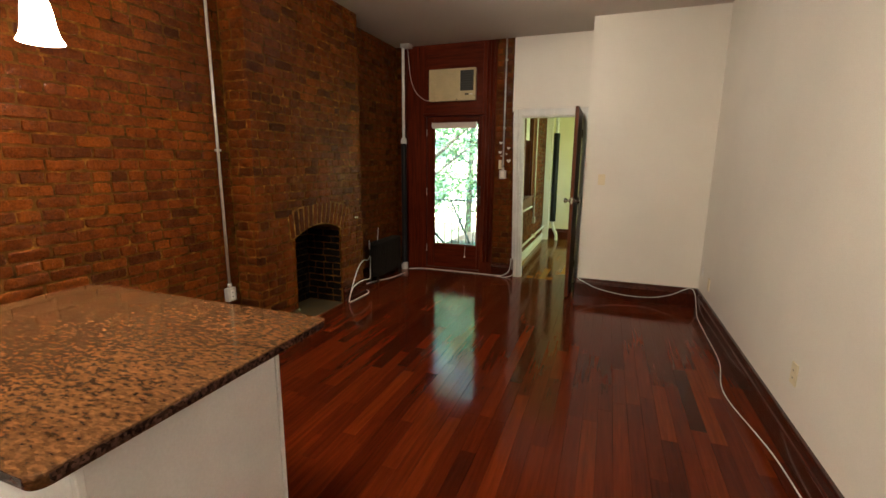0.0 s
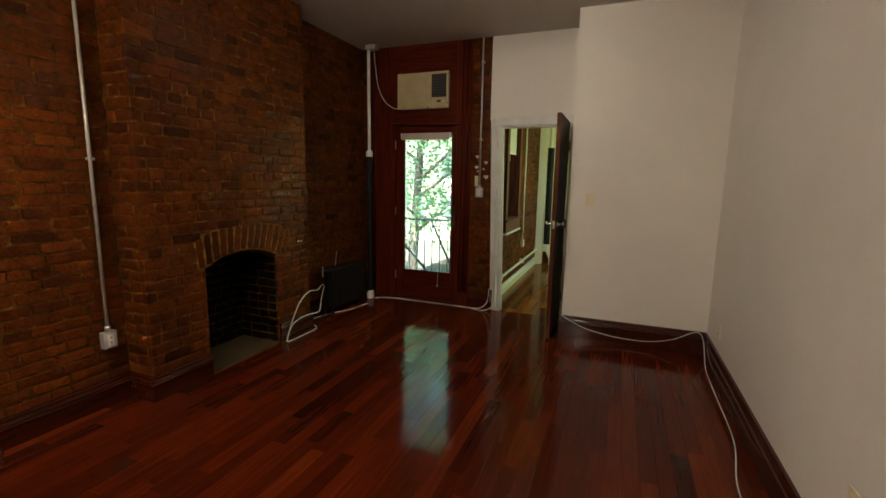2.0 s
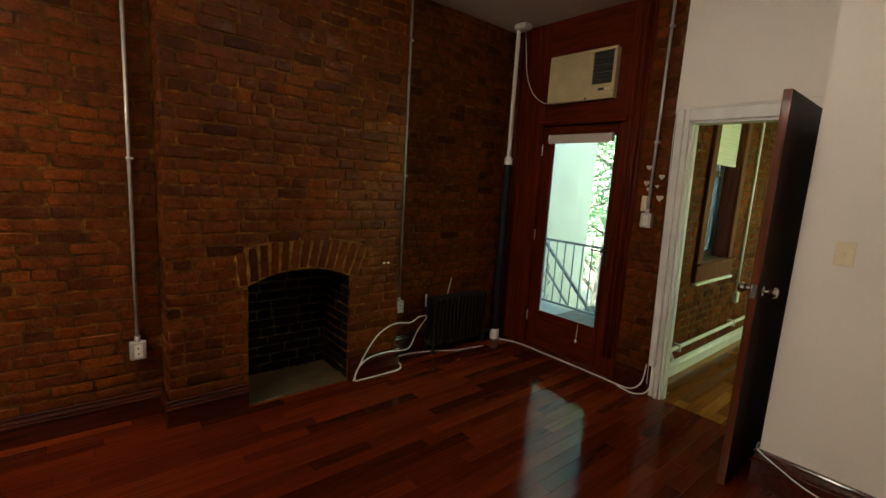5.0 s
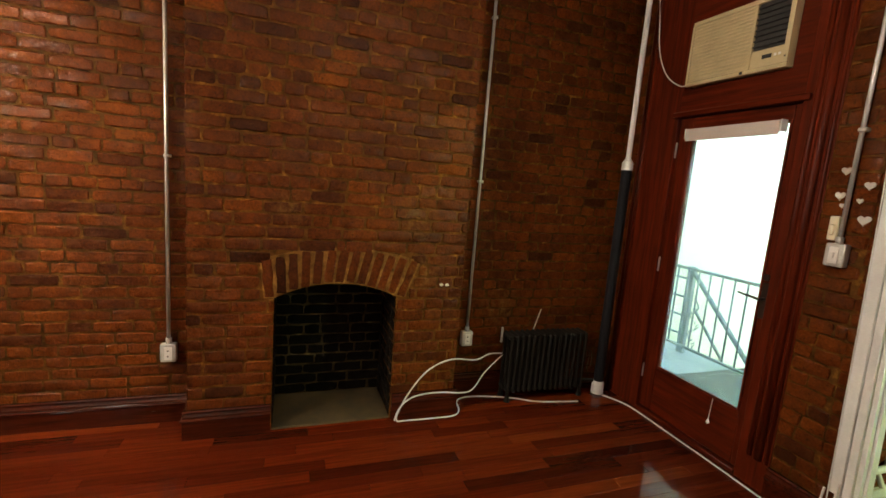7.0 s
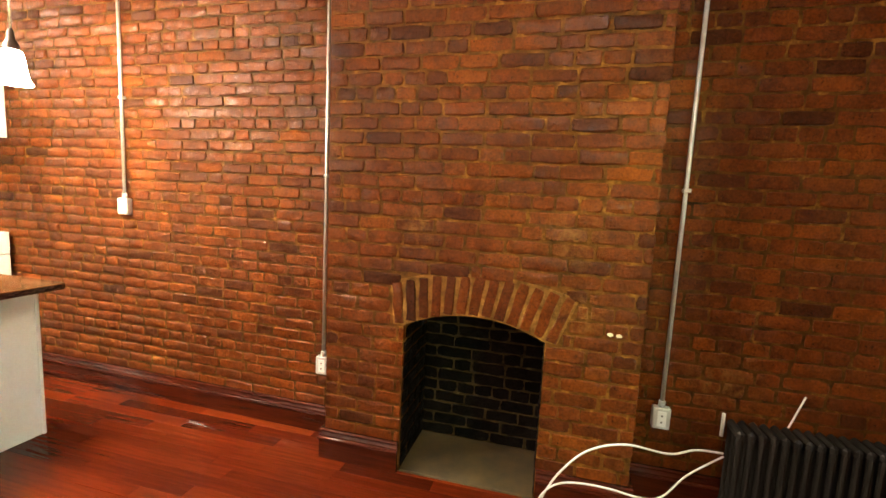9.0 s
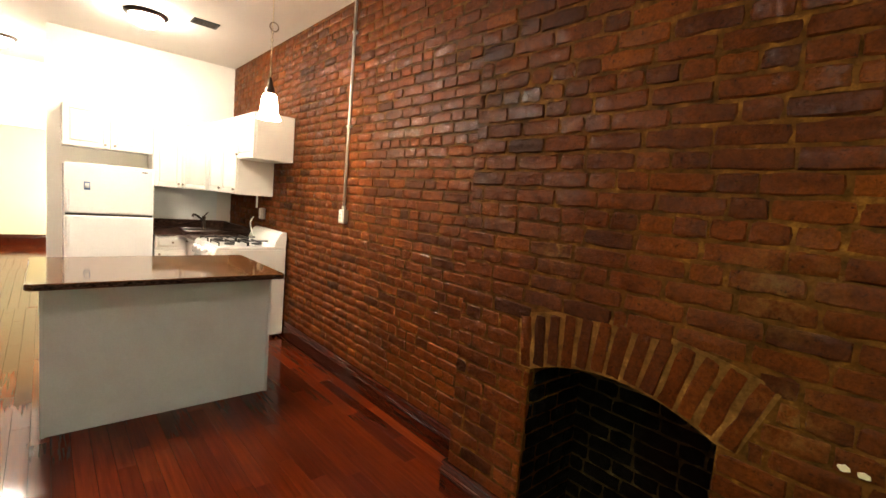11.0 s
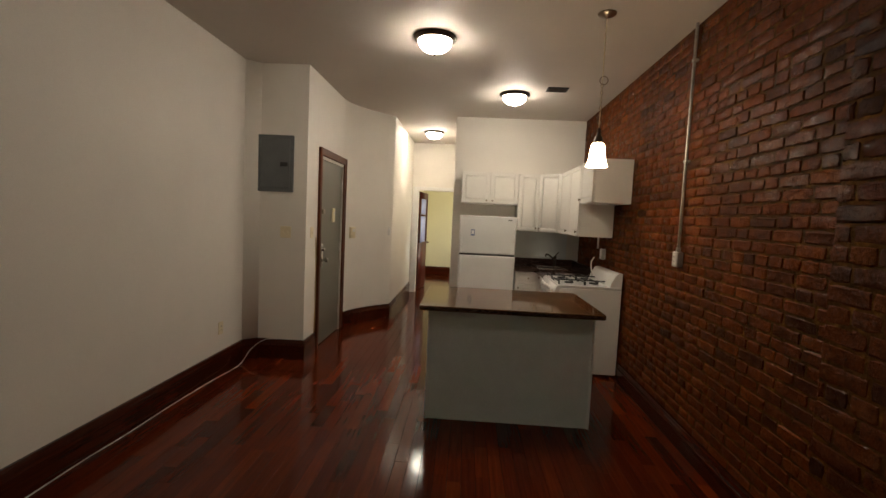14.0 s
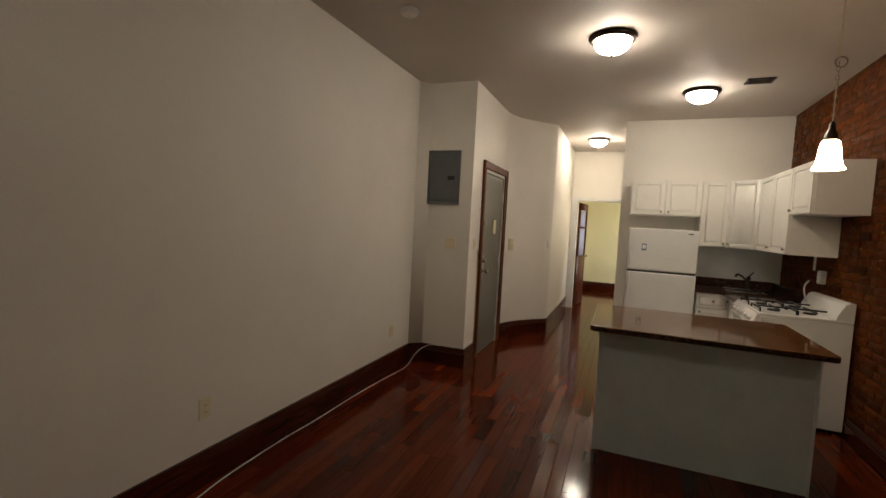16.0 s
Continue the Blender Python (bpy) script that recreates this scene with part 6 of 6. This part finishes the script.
def brick_mesh(length, height, variant, mat):
    """A worn brick, its face at x = 0, its length along y."""
    key = (round(length, 2), round(height, 3), variant, mat)
    if key not in brick_cache:
        rng = random.Random(variant * 77 + int(length * 1000))
        l, h, d = round(length, 2) / 2, height / 2, 0.03
        c = 0.0035
        bm = B()
        jig = lambda s: rng.uniform(-s, s)
        back = [bm.verts.new((-d, sy * l, sz * h)) for sy, sz in ((-1, -1), (1, -1), (1, 1), (-1, 1))]
        rim = ((-0.97, -0.9), (-0.5, -1), (0.1, -1), (0.6, -1), (0.97, -0.9), (1, 0), (0.97, 0.9), (0.5, 1), (-0.1, 1), (-0.6, 1), (-0.97, 0.9), (-1, 0))
        ring = [bm.verts.new((-c + jig(0.003), sy * (l - rng.uniform(-0.003, 0.005)), sz * (h - rng.uniform(-0.003, 0.006)))) for sy, sz in rim]
        face = [bm.verts.new((jig(0.0018), sy * (l - c - rng.uniform(0.0, 0.005)), sz * (h - c - rng.uniform(0, 0.006)))) for sy, sz in rim]
        n = len(rim)
        for k in range(n):
            q = (k + 1) % n
            bm.faces.new((ring[k], ring[q], face[q], face[k]))
        mid = bm.verts.new((jig(0.002), jig(l * 0.3), jig(h * 0.3)))
        for k in range(n):
            bm.faces.new((face[k], face[(k + 1) % n], mid))
        for k, corner in enumerate((range(0, 5), range(4, 7), range(6, 11), (10, 11, 0))):
            bm.faces.new([back[k], back[(k + 1) % 4]] + [ring[i] for i in reversed(list(corner))])
        bmesh.ops.recalc_face_normals(bm, faces=bm.faces)
        brick_cache[key] = to_mesh("brick", bm, M[mat])
        brick_cache[key].shade_smooth()
    return brick_cache[key]


def lay(parent, place, length, z0, z1, skip, seed, limit=300, prefer=None, mat="brick", joined="brick_joined", course=COURSE):
    """Lays bricks in bond on a wall. place(u, z) gives a brick's pose; skip(u0, u1, z0, z1) leaves holes, or gives trimmed ends."""
    rng = random.Random(seed)
    recs = []
    row, z = 0, z0
    while z < z1 - 0.02:
        h = min(course, z1 - z) - JOINT
        header = row % 7 == 4
        pitch = PITCH * (0.53 if header else 1)
        u = -pitch * (0.5 if row % 2 else 0.0) + rng.uniform(-0.02, 0.0)
        while u < length:
            pl = pitch * rng.uniform(0.92, 1.08) * (0.55 if not header and rng.random() < 0.22 else 1)
            a, b = max(u, 0.0), min(u + pl - JOINT * rng.uniform(0.7, 1.4), length)
            u += pl
            for a2, b2 in skip(a, b, z, z + h):
                if b2 - a2 > 0.025:
                    recs.append((a2, b2, z, h, rng.uniform(-0.0035, 0.0018), rng.uniform(-1.0, 1.0), rng.randrange(7)))
        row += 1
        z += course
    recs.sort(key=lambda r: prefer(r[0], r[2]) if prefer else 0)
    verts, faces = [], []
    for k, (a, b, z, h, dx, tilt, var) in enumerate(recs):
        me = brick_mesh(b - a, h, var, mat if k < limit else joined)
        m = place((a + b) / 2, z + h / 2) @ pose(dx, 0, 0, tilt * 0.6, tilt * 0.4, tilt * 0.5)
        if k < limit:
            o = new("brick", me)
            o.parent = parent
            o.matrix_local = m
        else:
            i = len(verts)
            verts += [tuple(m @ v.co) for v in me.vertices]
            faces += [tuple(i + q for q in p.vertices) for p in me.polygons]
    if verts:
        me = bpy.data.meshes.new("bricks")
        me.from_pydata(verts, [], faces)
        me.materials.append(M[joined])
        me.shade_smooth()
        o = new("bricks", me)
        o.parent = parent
        tagged(o, kind="stuff")


def whole(a, b, z0, z1):
    return [(a, b)]


y_start = KITCHEN_Y + 0.0
lay(wall_west_1, lambda u, z: Matrix.Translation((BRICK_X, y_start + u, z)), BREAST_Y0 - y_start - 0.004, 0.16, CEIL, whole, 1, prefer=lambda u, z: abs(y_start + u - 2.0) + abs(z - 1.3) * 0.5, course=0.0660)
lay(wall_west_2, lambda u, z: Matrix.Translation((BRICK_X, BREAST_Y1 + u, z)), BACK_Y - BREAST_Y1, 0.02, CEIL, whole, 2)

ARCH_LIFT = 0.215
ARCH_Y0, ARCH_Y1 = FP_Y0 - 0.08, FP_Y1 + 0.14


def arch_outer(y):
    k = (y - (FP_Y0 + FP_Y1) / 2 - 0.03) / ((ARCH_Y1 - ARCH_Y0) / 2)
    return 1.02 + 0.075 * (1 - k * k)


def breast_skip(a, b, z0, z1):
    """Leaves out the opening and the fan of the arch, course by course."""
    zm = (z0 + z1) / 2
    if z0 > 1.092:
        return [(a, b)]
    if z1 < FP_SPRING + 0.01:
        lo, hi = FP_Y0, FP_Y1
    elif zm < 1.02:
        k = max(0.0, (zm - 0.80) / 0.22)
        lo, hi = FP_Y0 - 0.055 + k * (ARCH_Y0 - FP_Y0 + 0.055) - 0.012, FP_Y1 + 0.055 + k * (ARCH_Y1 - FP_Y1 - 0.055) + 0.012
    else:
        k = math.sqrt(max(0.0, 1 - (zm - 1.02) / 0.075)) * (ARCH_Y1 - ARCH_Y0) / 2
        lo, hi = (FP_Y0 + FP_Y1) / 2 + 0.03 - k, (FP_Y0 + FP_Y1) / 2 + 0.03 + k
    return [(a, min(b, lo - BREAST_Y0)), (max(a, hi - BREAST_Y0), b)]


lay(chimney, lambda u, z: Matrix.Translation((BREAST_X, BREAST_Y0 + u, z)), BREAST_Y1 - BREAST_Y0, 0.16, CEIL, breast_skip, 3, limit=320)
# returns of the breast
lay(chimney, lambda u, z: Matrix.Translation((BRICK_X + u, BREAST_Y0, z)) @ pose(0, 0, 0, 0, 0, -90), BREAST_X - BRICK_X - 0.012, 0.16, CEIL, whole, 4, limit=0)
lay(chimney, lambda u, z: Matrix.Translation((BREAST_X - 0.012 - u, BREAST_Y1, z)) @ pose(0, 0, 0, 0, 0, 90), BREAST_X - BRICK_X - 0.012, 0.16, CEIL, whole, 5, limit=0)
# arch of bricks on end, fanned
n = 13
cy = (FP_Y0 + FP_Y1) / 2
bm = B()
rows = []
for k in range(2 * n + 1):
    t = k / (2 * n)
    yb, yt = FP_Y0 - 0.055 + (FP_Y1 - FP_Y0 + 0.11) * t, ARCH_Y0 + (ARCH_Y1 - ARCH_Y0) * t
    zb, zt = arch_z(min(max(yb, FP_Y0), FP_Y1), 0.004), arch_outer(yt) + 0.007
    rows.append([bm.verts.new((x, y, z)) for x in (BREAST_X - 0.02, BREAST_X - 0.0028) for y, z in ((yb, zb), (yt, zt))])
for p, q in zip(rows, rows[1:]):
    for a, b in ((2, 3), (3, 1), (1, 0), (0, 2)):
        bm.faces.new((p[a], q[a], q[b], p[b]))
for p in (rows[0], rows[-1]):
    bm.faces.new((p[0], p[1], p[3], p[2]))
bmesh.ops.recalc_face_normals(bm, faces=bm.faces)
part("pointing", bm, M["pointing"], chimney, "pale yellowish mortar between the arch bricks")
for k in range(n):
    t = (k + 0.5) / n
    yb = FP_Y0 - 0.055 + (FP_Y1 - FP_Y0 + 0.11) * t
    yt = ARCH_Y0 + (ARCH_Y1 - ARCH_Y0) * t
    zb = arch_z(min(max(yb, FP_Y0), FP_Y1), 0.006)
    zt = arch_outer(yt)
    d = Vector((0, yt - yb, zt - zb))
    o = new("arch_brick", brick_mesh(d.length - 0.004, 0.054, k % 4, "brick"))
    o.parent = chimney
    o.matrix_local = Matrix.Translation((BREAST_X + 0.001, (yb + yt) / 2, (zb + zt) / 2)) @ Matrix.Rotation(math.atan2(d.z, d.y), 4, "X")
# firebox: back and sides
fb_x = bx - 0.412
lay(firebox, lambda u, z: Matrix.Translation((fb_x, FP_Y0 + u, z)), FP_Y1 - FP_Y0, 0.014, 1.0, whole, 6, mat="soot", joined="soot")
lay(firebox, lambda u, z: Matrix.Translation((fb_x + u, FP_Y0 + 0.008, z)) @ pose(0, 0, 0, 0, 0, 90), 0.40, 0.014, 0.80, whole, 7, mat="soot", joined="soot")
lay(firebox, lambda u, z: Matrix.Translation((BREAST_X - 0.02 - u, FP_Y1 - 0.008, z)) @ pose(0, 0, 0, 0, 0, -90), 0.40, 0.014, 0.80, whole, 8, mat="soot", joined="soot")
# back wall strips
lay(wall_north_1, lambda u, z: Matrix.Translation((-1.168 + u, BACK_Y, z)) @ pose(0, 0, 0, 0, 0, -90), 0.206, 0.17, CEIL, whole, 9)
lay(wall_north_1, lambda u, z: Matrix.Translation((-0.96 + u, BACK_Y, z)) @ pose(0, 0, 0, 0, 0, -90), 0.078, 0.17, 2.09, whole, 11, limit=0)
lay(wall_north_1, lambda u, z: Matrix.Translation((-2.545 + u, BACK_Y, z)) @ pose(0, 0, 0, 0, 0, -90), 0.103, 0.02, CEIL, whole, 10)


def ext_skip(a, b, z0, z1):
    if z1 < W_Z0 - 0.17 or z0 > W_Z1 + 0.05:
        return [(a, b)]
    return [(a, min(b, W_Y0 - 0.02 - 5.79)), (max(a, W_Y1 + 0.02 - 5.79), b)]


lay(wall_ext, lambda u, z: Matrix.Translation((EXT_X, 5.79 + u, z)), EXT_END - 5.8, 0.13, 2.8, ext_skip, 12, prefer=lambda u, z: u)
